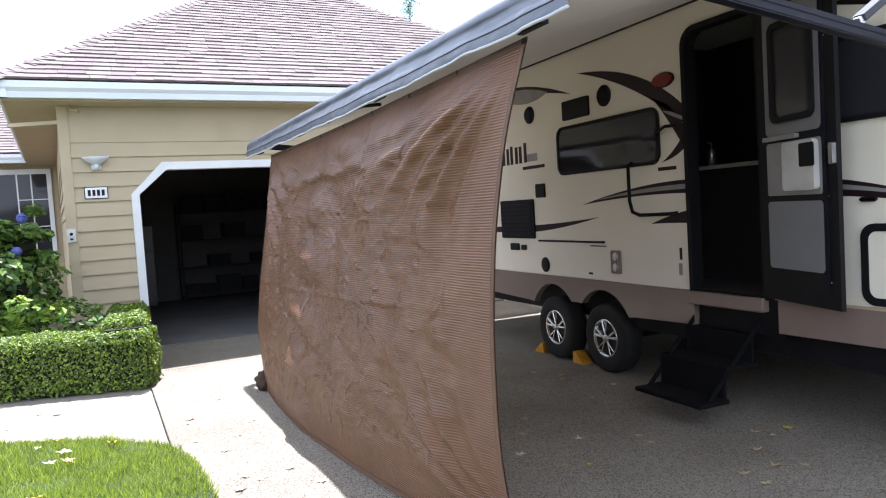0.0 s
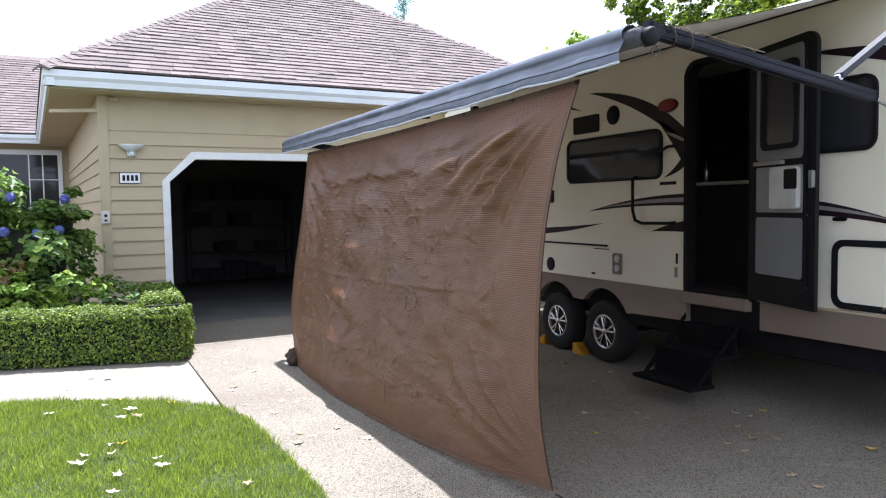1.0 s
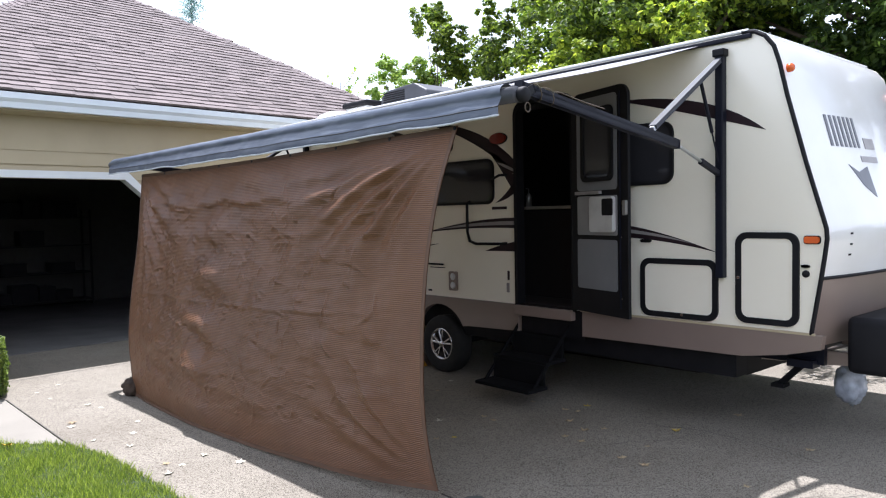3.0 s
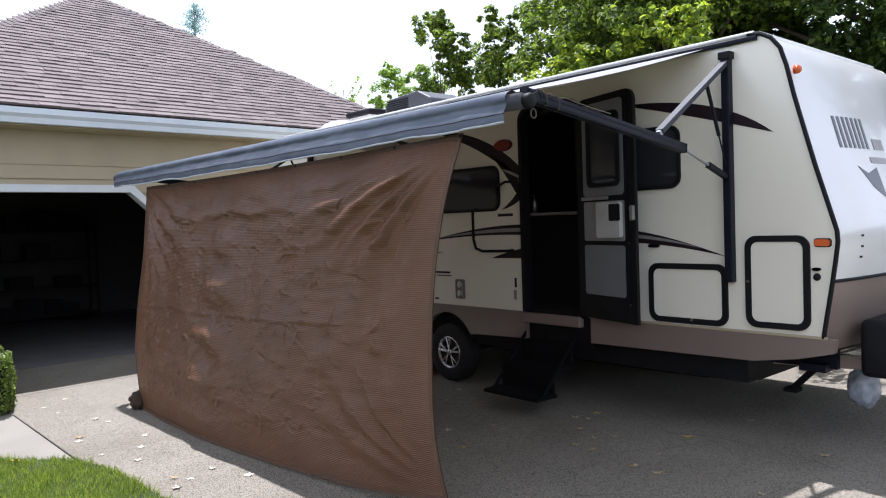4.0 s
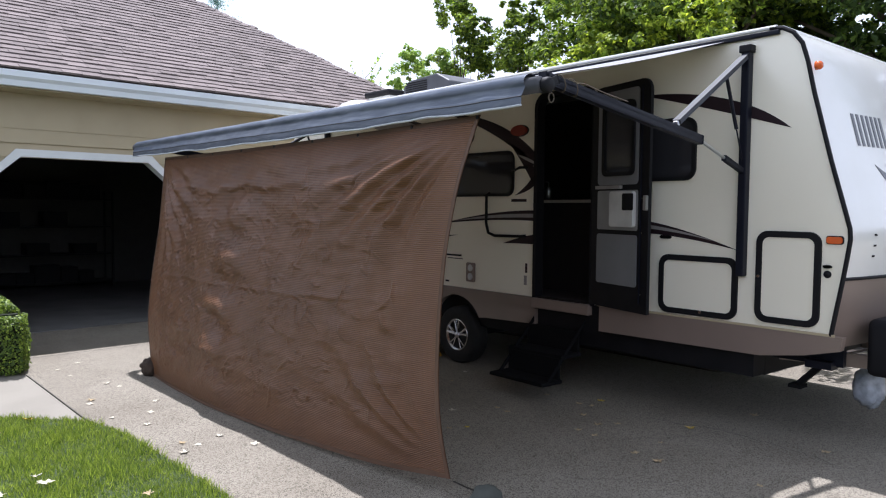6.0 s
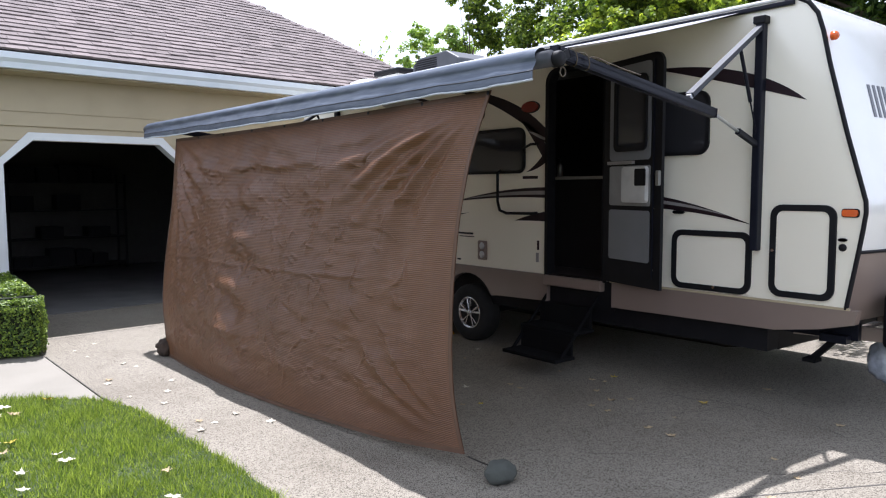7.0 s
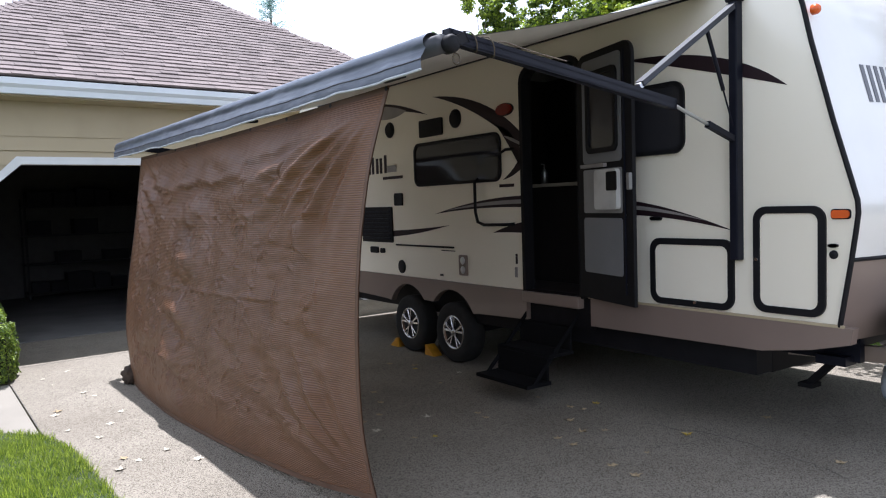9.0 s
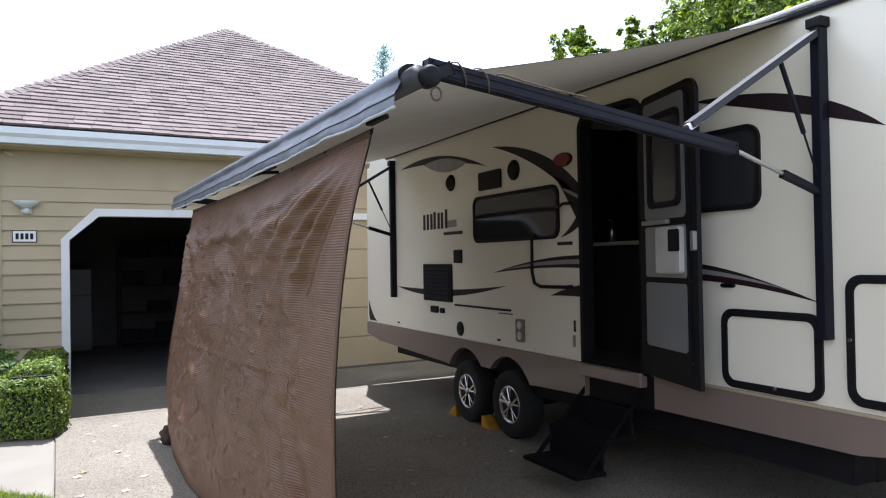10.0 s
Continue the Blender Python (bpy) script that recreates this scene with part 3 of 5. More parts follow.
def guard(u, v):
    """Weather guard vinyl: wraps the roller on top and hangs in front as a flap."""
    c = RN + (RF - RN) * (0.001 + 0.989 * u)
    w = 0.0012 * fbm(u * 50, v * 3) + 0.001 * math.sin(u * 60 + v * 3)
    if v < 0.5:
        t = radians(60 + 130 * v * 2)
        r = 0.066 + w - 0.014 * max(0, v - 0.36) / 0.14
        return c + Vector((r * math.cos(t), 0, r * math.sin(t)))
    k = (v - 0.5) * 2
    t = radians(190)
    sag = 0.02 * math.sin(u * math.pi) + 0.004 * math.sin(u * 31)
    return c + Vector((0.052 * math.cos(t) - 0.028 * math.sin(math.pi * 0.62 * k) + w * 2 + 0.007 * fbm(u * 28, 5.0) * k - 0.005 * math.exp(-((k - 0.45) / 0.07) ** 2), 0, 0.052 * math.sin(t) - (0.104 + sag + 0.008 * fbm(u * 18, 2.0)) * k))


apart_("weather_guard", grid(guard, 220, 20), VINYL, "weathered blue-grey vinyl weather guard", True)


apart_("guard_hem", tube([guard(k / 120, 1.0) + Vector((-0.002, 0, 0)) for k in range(121)], 0.007, seg=6), mat("pale vinyl binding", (0.52, 0.55, 0.58), 0.5), "pale binding along the flap's edge", True)


apart_("guard_seam", tube([guard(k / 120, 0.76) + Vector((-0.001, 0, 0)) for k in range(121)], 0.0035, seg=5), mat("dark vinyl seam", (0.02, 0.024, 0.034), 0.6), "", True)


def arm(y, ye, yr):
    """One side arm: upright on the wall, rafter to the roller, brace, piston and its rod."""
    end = Vector((2.17 if y < 5 else 1.99, yr, 2.555))
    joint, tail, foot = Vector((3.64, y - 0.05, 2.42)), Vector((3.98, y - 0.04, 2.335)), Vector((4.68, y, 2.14))
    apart_("upright", box(X - 0.075, X, y - 0.032, y + 0.032, 1.30, 3.10, bevel=0.008), BLACK_METAL)
    apart_("rafter", beam(end, tail, 0.058, 0.052), BLACK_METAL, "black rafter arm")
    for k in (-1, 1):
        apart_("rafter_rib", beam(end + Vector((0.02, -0.024, k * 0.017)), tail + Vector((-0.02, -0.024, k * 0.017)), 0.010, 0.012), BLACK_METAL)
    apart_("brace", beam((4.68, y, 3.04), joint + Vector((0.02, 0, 0.02)), 0.035, 0.05), GREY_METAL, "dark grey aluminium brace")
    apart_("brace_end", beam(joint + (Vector((4.68, y, 3.04)) - joint) * 0.10, joint, 0.038, 0.035), STEEL, "bright aluminium end")
    apart_("rod", tube([tail, tail + (foot - tail) * 0.6], 0.012), STEEL, "bright steel rod")
    apart_("rod_end", beam(tail + (foot - tail) * 0.55, foot, 0.035, 0.03), BLACK_METAL)
    mid = Vector((4.68, y, 3.04)) + (joint - Vector((4.68, y, 3.04))) * 0.3
    apart_("gas_strut", tube([mid, mid + (Vector((4.69, y, 2.2)) - mid) * 0.6], 0.014), BLACK_METAL)
    apart_("strut_rod", tube([mid, Vector((4.69, y, 2.2))], 0.006), BLACK_METAL)
    apart_("head", lathe([(-0.045, 0.0), (-0.045, 0.034), (-0.03, 0.044), (0.02, 0.044), (0.03, 0.04), (0.03, 0.0)], (end.x, ye, 2.51), "y", 20), BLACK, "black roller end cap", True)
    apart_("bracket", box(X - 0.085, X, y - 0.05, y + 0.05, 3.07, 3.13, bevel=0.008), BLACK)
    apart_("knuckle", beam((end.x, ye, 2.51), end + Vector((0.1, 0, 0.0)), 0.05, 0.05), BLACK)


arm(2.36, 2.20, 2.22)
arm(8.70, 8.46, 8.52)

# ---- shade screen ----
def lerp_path(pts, u):
    for p, q in zip(pts, pts[1:]):
        if u <= q[0]:
            t = (u - p[0]) / (q[0] - p[0])
            return [a + (b - a) * t for a, b in zip(p[1:], q[1:])]
    return list(pts[-1][1:])


def smooth_path(pts, u, w=0.06):
    rows = [lerp_path(pts, min(1, max(0, u + k * w / 3))) for k in range(-3, 4)]
    return [sum(c) / 7 for c in zip(*rows)]


def crease_field(nu, nv):
    """Short straight packing creases, mostly slanting, scattered over the cloth."""
    rs = np.random.RandomState(17)
    s, h = np.meshgrid(np.linspace(0, 5.2, nu + 1), np.linspace(0, 2.4, nv + 1), indexing="ij")
    out = np.zeros_like(s)
    for k in range(200):
        cs, ch = 5.0 - 4.6 * rs.rand() ** 1.2, rs.uniform(0.25, 2.1)
        slant = radians(rs.normal(28, 22)) * (-1 if cs < 2.6 else 1) * (1 if rs.rand() < 0.8 else -1)
        if rs.rand() < 0.25:
            slant = radians(rs.normal(0, 10))
        length, width = rs.uniform(0.03, 0.15), rs.uniform(0.008, 0.020)
        height = rs.uniform(0.005, 0.016) * (1 if rs.rand() < 0.92 else -1)
        ds, dh = s - cs, h - ch
        al = ds * math.cos(slant) - dh * math.sin(slant)
        ac = ds * math.sin(slant) + dh * math.cos(slant) + 0.25 * al * al / length * rs.uniform(-1, 1)
        out += height * np.exp(-(ac / width) ** 2) * np.clip(1 - (al / length) ** 2, 0, 1) ** 0.7
    # crisp little puckers, thickest towards the far end
    for k in range(420):
        cs, ch = 5.0 - 3.6 * rs.rand() ** 1.3, rs.uniform(0.2, 2.0)
        slant = rs.normal(0.0, 0.75)
        length, width = rs.uniform(0.02, 0.085), rs.uniform(0.009, 0.014)
        height = rs.uniform(0.005, 0.014) * (1 if rs.rand() < 0.9 else -1)
        i0, i1 = [int(np.clip((cs + d) / 5.2 * nu, 0, nu)) for d in (-0.12, 0.12)]
        j0, j1 = [int(np.clip((ch + d) / 2.4 * nv, 0, nv)) for d in (-0.12, 0.12)]
        ds, dh = s[i0:i1, j0:j1] - cs, h[i0:i1, j0:j1] - ch
        al = ds * math.cos(slant) - dh * math.sin(slant)
        ac = ds * math.sin(slant) + dh * math.cos(slant) + 1.5 * al * al / length * rs.uniform(-1, 1)
        out[i0:i1, j0:j1] += height * np.exp(-(ac / width) ** 2) * np.clip(1 - (al / length) ** 2, 0, 1)
    return out


CREASE = crease_field(600, 280)
FOOT = ((0, 2.03, 2.81, 0.14), (0.15, 1.93, 3.49, 0.065), (0.38, 1.80, 4.68, 0.02), (0.62, 1.70, 5.80, 0.01), (0.86, 1.70, 6.80, 0.01), (1.0, 1.735, 7.38, 0.012))
NEAR = ((0, 2.03, 2.81, 0.14), (0.12, 1.993, 2.862, 0.44), (0.25, 1.986, 2.882, 0.74), (0.45, 1.982, 2.86, 1.18), (0.62, 2.005, 2.835, 1.58), (0.82, 2.044, 2.765, 2.0), (1.0, 2.114, 2.66, 2.385))
FAR = ((0, 1.735, 7.38, 0.012), (0.1, 1.715, 7.363, 0.25), (0.25, 1.693, 7.37, 0.60), (0.45, 1.756, 7.415, 1.06), (0.68, 1.864, 7.46, 1.62), (1.0, 2.027, 7.72, 2.365))


def screen(u, v):
    """u from the near edge to the far one, v from the foot to the roller."""
    near, far = Vector(smooth_path(NEAR, v)) if 0.07 < v < 0.93 else Vector(lerp_path(NEAR, v)), Vector(smooth_path(FAR, v)) if 0.07 < v < 0.93 else Vector(lerp_path(FAR, v))
    foot = Vector(lerp_path(FOOT, u)) if u < 0.07 or u > 0.93 else Vector(smooth_path(FOOT, u))
    p = near.lerp(far, u) + (foot - Vector(NEAR[0][1:]).lerp(Vector(FAR[0][1:]), u)) * (1 - v) ** 1.3
    p.z -= 0.02 * math.sin(math.pi * u) * v ** 8
    # belly towards the lawn, folds that run out from the tied corners, creases from packing
    edge = min(1, 10 * u) * min(1, 10 * (1 - u)) * min(1, 7 * v) * min(1, 9 * (1 - v))
    p.x -= 0.02 * math.sin(math.pi * u) * math.sin(math.pi * v)
    s, h = u * 5.2, v * 2.4
    dn, df = math.hypot(s, 2.4 - h), math.hypot(5.2 - s, 2.4 - h)
    an, af = math.atan2(2.4 - h, s + 0.05), math.atan2(2.4 - h, 5.25 - s)
    wob = fbm(s * 1.3, h * 1.3)
    fold = 0.008 * math.sin(an * 17 + 1.6 * wob) * math.exp(-dn / 1.35) * min(1, dn * 2.0)
    fold += 0.010 * math.sin(af * 14 + 1.2 * wob) * math.exp(-df / 1.0) * min(1, df * 2.0)
    db = math.hypot(s, h)
    fold += 0.030 * fbm(s * 0.7, h * 1.2, 3.0) + 0.010 * fbm(s * 2.0 + h, h * 3.0 - s, 7.0)
    # broad soft ridges out of the tied top corners and the near foot
    for a0, reach, tall in ((9, 2.4, 0.030), (17, 2.5, 0.045), (26, 2.1, 0.050), (36, 1.7, 0.046), (47, 1.4, 0.040), (60, 1.1, 0.030)):
        fold += tall * math.exp(-((an - radians(a0) + 0.05 * wob) * dn / (0.02 + 0.042 * dn)) ** 2) * max(0, 1 - (dn / reach) ** 2) * min(1, dn * 2.2)
    for a0, reach, tall in ((80, 1.5, 0.036), (68, 1.6, 0.046), (55, 1.4, 0.050), (42, 1.3, 0.046), (28, 1.5, 0.040), (14, 1.3, 0.026)):
        fold += tall * math.exp(-((af - radians(a0) + 0.05 * wob) * df / (0.02 + 0.048 * df)) ** 2) * max(0, 1 - (df / reach) ** 2) * min(1, df * 2.2)
    ab = math.atan2(h, s + 0.02)
    for a0, reach, tall in ((18, 1.7, 0.024), (32, 1.5, 0.034), (46, 1.2, 0.030), (64, 0.9, 0.022)):
        fold += tall * math.exp(-((ab - radians(a0) + 0.05 * wob) * db / (0.02 + 0.05 * db)) ** 2) * max(0, 1 - (db / reach) ** 2) * min(1, db * 2.2)
    # a soft roll below the smooth top band
    fold += 0.016 * math.exp(-((h - 2.02 + 0.05 * wob) / 0.045) ** 2) * min(1, s * 0.7) * min(1, (5.2 - s) * 1.5)
    fold += 0.5 * CREASE[round(u * 600), round(v * 280)]
    fold += 0.006 * fbm(s * 2.2, h * 9.0, 11.0) + 0.007 * math.exp(-((h - 1.12 + 0.03 * wob) / 0.02) ** 2) * min(1, s * 0.6)
    fold += 0.026 * math.exp(-((s - 3.05 + 0.1 * wob) / 0.26) ** 2) * math.sin(h * 15 + 2 * wob) * min(1, (2.2 - h) * 2)
    p.x -= 1.7 * fold * edge
    return p


shade = thing("shade_screen", (0, 0, 0), "wrinkled brown mesh shade screen hanging from the awning roller", "shade screen")
part("cloth", grid(screen, 600, 280), SCREEN, shade, "", True)
HEM = mat("brown binding tape", (0.12, 0.064, 0.038), 0.7, dark=(0.09, 0.048, 0.03), scale=8)


def strip(fn, n):
    """A flat tape along an edge of the cloth, on both its faces."""
    bm = bmesh.new()
    for dx in (-0.004, 0.004):
        prev = None
        for k in range(n + 1):
            row = [bm.verts.new(Vector(q) + Vector((dx, 0, 0))) for q in fn(k / n)]
            if prev:
                bm.faces.new((prev[0], prev[1], row[1], row[0]))
            prev = row
    return bm


part("side_hem", strip(lambda t: (screen(0.0, t), screen(0.006, t)), 120), HEM, shade)
part("side_hem", strip(lambda t: (screen(1.0, t), screen(0.994, t)), 120), HEM, shade)
part("foot_hem", strip(lambda t: (screen(t, 0.0), screen(t, 0.013)), 200), HEM, shade)
part("top_hem", strip(lambda t: (screen(t, 1.0), screen(t, 0.985)), 200), HEM, shade)
for k in range(9):
    c = Vector(screen(0.003 + 0.994 * k / 8, 0.993))
    part("grommet", lathe([(-0.007, 0.006), (-0.008, 0.012), (0.006, 0.012), (0.006, 0.006)], c, "x", 12), BLACK_METAL, shade)

# ---- trailer details ----
def swoosh(name, tip, ends, c1, c2, material=DECAL, other=None, n=14, lift=0.003):
    """A vinyl sweep on the side wall: from a tip to an edge (or to another tip), bowed by two guide points."""
    def bez(a, c, b):
        return [((1 - t) ** 2 * a[0] + 2 * t * (1 - t) * c[0] + t * t * b[0], (1 - t) ** 2 * a[1] + 2 * t * (1 - t) * c[1] + t * t * b[1]) for t in (k / n for k in range(n + 1))]
    up, lo = bez(tip, c1, ends[0]), bez(tip, c2, ends[1])
    bm = bmesh.new()
    for p0, p1, q0, q1 in zip(up, up[1:], lo, lo[1:]):
        vs = [bm.verts.new((X - lift, *p)) for p in (p0, p1, q1, q0)]
        bm.faces.new(vs)
    bmesh.ops.remove_doubles(bm, verts=bm.verts, dist=1e-4)
    geo = bmesh.ops.extrude_face_region(bm, geom=bm.faces[:])
    bmesh.ops.translate(bm, verts=[v for v in geo["geom"] if isinstance(v, bmesh.types.BMVert)], vec=(lift - 0.0005, 0, 0))
    return tpart(name, bm, material, "dark plum vinyl sweep" if material is DECAL else "")


swoosh("decal", (8.50, 2.98), ((6.22, 2.76), (6.22, 2.76)), (7.3, 3.16), (7.2, 2.98))
swoosh("decal", (7.75, 2.955), ((6.65, 2.855), (6.65, 2.855)), (7.2, 3.03), (7.14, 2.70), DECAL_GREY, lift=0.0045)
swoosh("decal", (6.10, 2.94), ((4.635, 2.40), (4.635, 2.25)), (5.15, 2.86), (5.25, 2.72))
swoosh("decal", (5.02, 2.52), ((4.635, 2.22), (4.635, 2.04)), (4.80, 2.48), (4.90, 2.42))
swoosh("decal", (4.90, 2.40), ((4.65, 2.315), (4.65, 2.29)), (4.80, 2.39), (4.80, 2.34), DECAL_GREY, lift=0.0045)
swoosh("decal", (4.93, 1.97), ((4.635, 2.21), (4.635, 2.08)), (4.76, 2.05), (4.74, 2.0))
swoosh("decal", (6.12, 1.645), ((4.635, 1.81), (4.635, 1.70)), (5.30, 1.81), (5.3, 1.72))
swoosh("decal", (5.9, 1.68), ((4.65, 1.775), (4.65, 1.735)), (5.30, 1.775), (5.3, 1.735), DECAL_GREY, lift=0.0045)
swoosh("decal", (5.10, 1.45), ((4.635, 1.56), (4.635, 1.455)), (4.85, 1.53), (4.85, 1.46))
swoosh("decal", (8.66, 1.45), ((5.85, 1.52), (5.85, 1.52)), (7.2, 1.40), (7.4, 1.24))
swoosh("decal", (3.36, 2.85), ((2.01, 2.46), (2.01, 2.46)), (2.45, 2.83), (2.7, 2.68))
swoosh("decal", (2.40, 1.50), ((3.34, 1.735), (3.34, 1.62)), (2.95, 1.69), (2.85, 1.60))
swoosh("decal", (2.62, 1.57), ((3.34, 1.70), (3.34, 1.665)), (2.95, 1.665), (2.95, 1.64), DECAL_GREY, lift=0.0045)
swoosh("decal", (9.74, 1.22), ((9.70, 0.93), (9.42, 0.93)), (9.745, 1.0), (9.62, 1.0))
# lettering as plain bars
for k, (y, hgt) in enumerate(((7.80, 0.19), (7.70, 0.19), (7.60, 0.19), (7.51, 0.21), (7.40, 0.19), (7.31, 0.19), (7.20, 0.22))):
    tpart("lettering_bar", box(X - 0.004, X - 0.0005, y - 0.058, y, 2.155, 2.155 + hgt), DECAL)
tpart("lettering_bar", box(X - 0.004, X - 0.0005, 6.92, 7.13, 2.16, 2.24), DECAL_GREY)
tpart("lettering_bar", box(X - 0.004, X - 0.0005, 6.78, 7.24, 2.075, 2.11), DECAL)
tpart("lettering_bar", box(X - 0.004, X - 0.0005, 5.76, 6.02, 1.235, 1.245), DECAL)
tpart("lettering_bar", box(X - 0.004, X - 0.0005, 4.76, 4.98, 1.90, 1.93), DECAL)


def plate(name, y0, y1, z0, z1, material=BLACK, r=0.02, depth=0.02, label=""):
    return tpart(name, prism(round_rect(y0, y1, z0, z1, r, 4), "x", X - depth, X - 0.0005), material, label)


for cy, cz, r in ((7.03, 2.665, 0.095), (5.68, 2.655, 0.10)):
    sp = tpart("speaker", lathe([(-0.03, 0.0), (-0.035, r * 0.5), (-0.03, r * 0.8), (-0.012, r), (0, r)], (X, cy, cz), "x", 24), BLACK, "round black outdoor speaker", True)
    sub(sp, "grille", ring([(cy + r * 0.72 * math.cos(k * 0.2618), cz + r * 0.72 * math.sin(k * 0.2618)) for k in range(24)], [(cy + r * 0.66 * math.cos(k * 0.2618), cz + r * 0.66 * math.sin(k * 0.2618)) for k in range(24)], "x", X - 0.036, X - 0.03), BLACK_METAL)
plate("bracket_plate", 5.92, 6.37, 2.51, 2.70)
vent = plate("appliance_vent", 7.04, 7.79, 1.30, 1.74, label="black louvred appliance vent")
for k in range(8):
    sub(vent, "slat", box(X - 0.032, X - 0.018, 7.08, 7.75, 1.34 + k * 0.047, 1.362 + k * 0.047, bevel=0.003), BLACK_METAL)
plate("outlet_cover", 6.79, 6.97, 1.75, 1.90)
plate("outlet_cover", 7.41, 7.60, 1.16, 1.24)
plate("cable_port", 7.25, 7.35, 1.165, 1.225)
tpart("drip_rail", box(X - 0.02, X, 5.78, 6.97, 1.268, 1.288, bevel=0.004), BLACK)
tpart("water_inlet", lathe([(-0.02, 0.0), (-0.02, 0.06), (-0.008, 0.082), (0, 0.082)], (X, 6.865, 1.015), "x", 20), BLACK, "", True)
fv = plate("furnace_vent", 5.54, 5.68, 0.985, 1.205, TAUPE, label="taupe furnace vent plate")
for cz in (1.045, 1.145):
    sub(fv, "outlet", lathe([(-0.03, 0.0), (-0.028, 0.03), (-0.02, 0.042), (-0.018, 0.042)], (X, 5.61, cz), "x", 16), STEEL, "", True)
plate("sticker", 4.74, 4.78, 1.02, 1.12, DECAL_GREY, 0.005, 0.003)
plate("sticker", 4.735, 4.765, 1.15, 1.25, DECAL, 0.005, 0.003)
plate("latch_plate", 3.02, 3.13, 1.575, 1.605)
oval = lambda k: [(4.865 + 0.115 * k * math.cos(t * 0.2618), 2.65 + 0.056 * k * math.sin(t * 0.2618)) for t in range(24)]
lamp = tpart("porch_lamp", prism(oval(1.0), "x", X - 0.03, X - 0.0005), REDLENS, "dark red oval porch lamp")
sub(lamp, "base", prism(oval(1.12), "x", X - 0.012, X - 0.0004), BLACK)
am = plate("marker_lamp", 1.61, 1.72, 1.59, 1.64, AMBER, 0.02, 0.022, "amber marker lamp")
sub(am, "base", prism(round_rect(1.603, 1.727, 1.583, 1.647, 0.02, 4), "x", X - 0.008, X - 0.0004), BLACK)
plate("hatch_handle", 1.68, 1.74, 1.405, 1.43)
tpart("key_port", lathe([(-0.018, 0.0), (-0.018, 0.02), (-0.006, 0.028), (0, 0.028)], (X, 1.71, 1.36), "x", 16), BLACK, "", True)
for y in (8.6, 6.0):
    tpart("drain_port", box(X - 0.006, X, y, y + 0.06, 0.955, 0.975), BLACK)
tpart("grab_handle", tube([(X - 0.005, 5.32, 2.00), (X - 0.05, 5.32, 1.97), (X - 0.055, 5.315, 1.66), (X - 0.055, 5.28, 1.56), (X - 0.055, 5.18, 1.53), (X - 0.055, 4.80, 1.535), (X - 0.005, 4.76, 1.54)], 0.016, seg=10), BLACK, "black grab handle", True)
tpart("door_catch", tube([(X - 0.005, 4.75, 2.26), (X - 0.05, 4.82, 2.26), (X - 0.05, 4.93, 2.22), (X - 0.01, 4.95, 2.17)], 0.014, seg=8), BLACK, "", True)
for x, y, z in ((X + 0.03, 1.84, 2.91), (XF - 0.05, 1.87, 2.91)):
    tpart("clearance_lamp", lathe([(-0.03, 0.0), (-0.026, 0.02), (-0.012, 0.032), (0.02, 0.034)], (x, y, z), "y", 14), AMBER, "small red-amber clearance lamp", True)
tpart("nose_moulding", tube([across(0, v / 14, [(1.60, 1.33), (1.6, 1.32)]) for v in range(15)], 0.014, seg=6), BLACK)


def on_front(v, z):
    """A place on the front cap: v across it, at height z."""
    for (y0, z0), (y1, z1) in zip(NOSE, NOSE[1:]):
        if z1 <= z <= z0:
            y = y0 + (y1 - y0) * (z0 - z) / (z0 - z1)
            return Vector((X + 0.003 + (XF - X - 0.006) * v, y - 0.10 * math.sin(math.pi * v) ** 0.8 * min(1, (3.3 - z) * 1.5), z))


DECAL_DARK = mat("dark grey vinyl decal", (0.10, 0.105, 0.125), 0.35)


def front_decal(corners, material, name="lettering_bar"):
    bm = bmesh.new()
    bm.faces.new([bm.verts.new(on_front(v, z) + Vector((0, -0.004, 0.001))) for v, z in corners])
    geo = bmesh.ops.extrude_face_region(bm, geom=bm.faces[:])
    bmesh.ops.translate(bm, verts=[v for v in geo["geom"] if isinstance(v, bmesh.types.BMVert)], vec=(0, 0.003, 0))
    tpart(name, bm, material)


for k in range(7):
    v = 0.17 + k * 0.032
    front_decal([(v, 2.58), (v + 0.017, 2.58), (v + 0.017, 2.33), (v, 2.33)], DECAL_DARK)
front_decal([(0.42, 2.42), (0.51, 2.42), (0.51, 2.33), (0.42, 2.33)], DECAL_GREY)
front_decal([(0.36, 2.265), (0.50, 2.265), (0.50, 2.215), (0.36, 2.215)], DECAL_GREY)
front_decal([(0.25, 2.19), (0.31, 2.13), (0.39, 2.18), (0.395, 1.93), (0.32, 2.02)], DECAL_DARK, "emblem")

for k in range(3):
    front_decal([(0.13, 1.66 - k * 0.08), (0.145, 1.66 - k * 0.08), (0.145, 1.645 - k * 0.08), (0.13, 1.645 - k * 0.08)], BLACK, "rivet")

# door way, frame, open leaf
frame_out, frame_in = door_outline(DY0 - 0.05, DY1 + 0.04, DZ0 - 0.015, DZ1 + 0.03, 0.15), door_outline(DY0 - 0.005, DY1 - 0.002, DZ0 + 0.008, DZ1 - 0.012, 0.12)
tpart("door_frame", ring(frame_out, frame_in, "x", X - 0.025, X + 0.09), BLACK, "black aluminium door frame")
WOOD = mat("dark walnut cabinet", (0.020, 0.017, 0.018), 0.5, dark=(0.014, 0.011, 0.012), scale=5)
COUNTER = mat("pale laminate", (0.45, 0.40, 0.34), 0.35)
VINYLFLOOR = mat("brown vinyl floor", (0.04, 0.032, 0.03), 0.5)
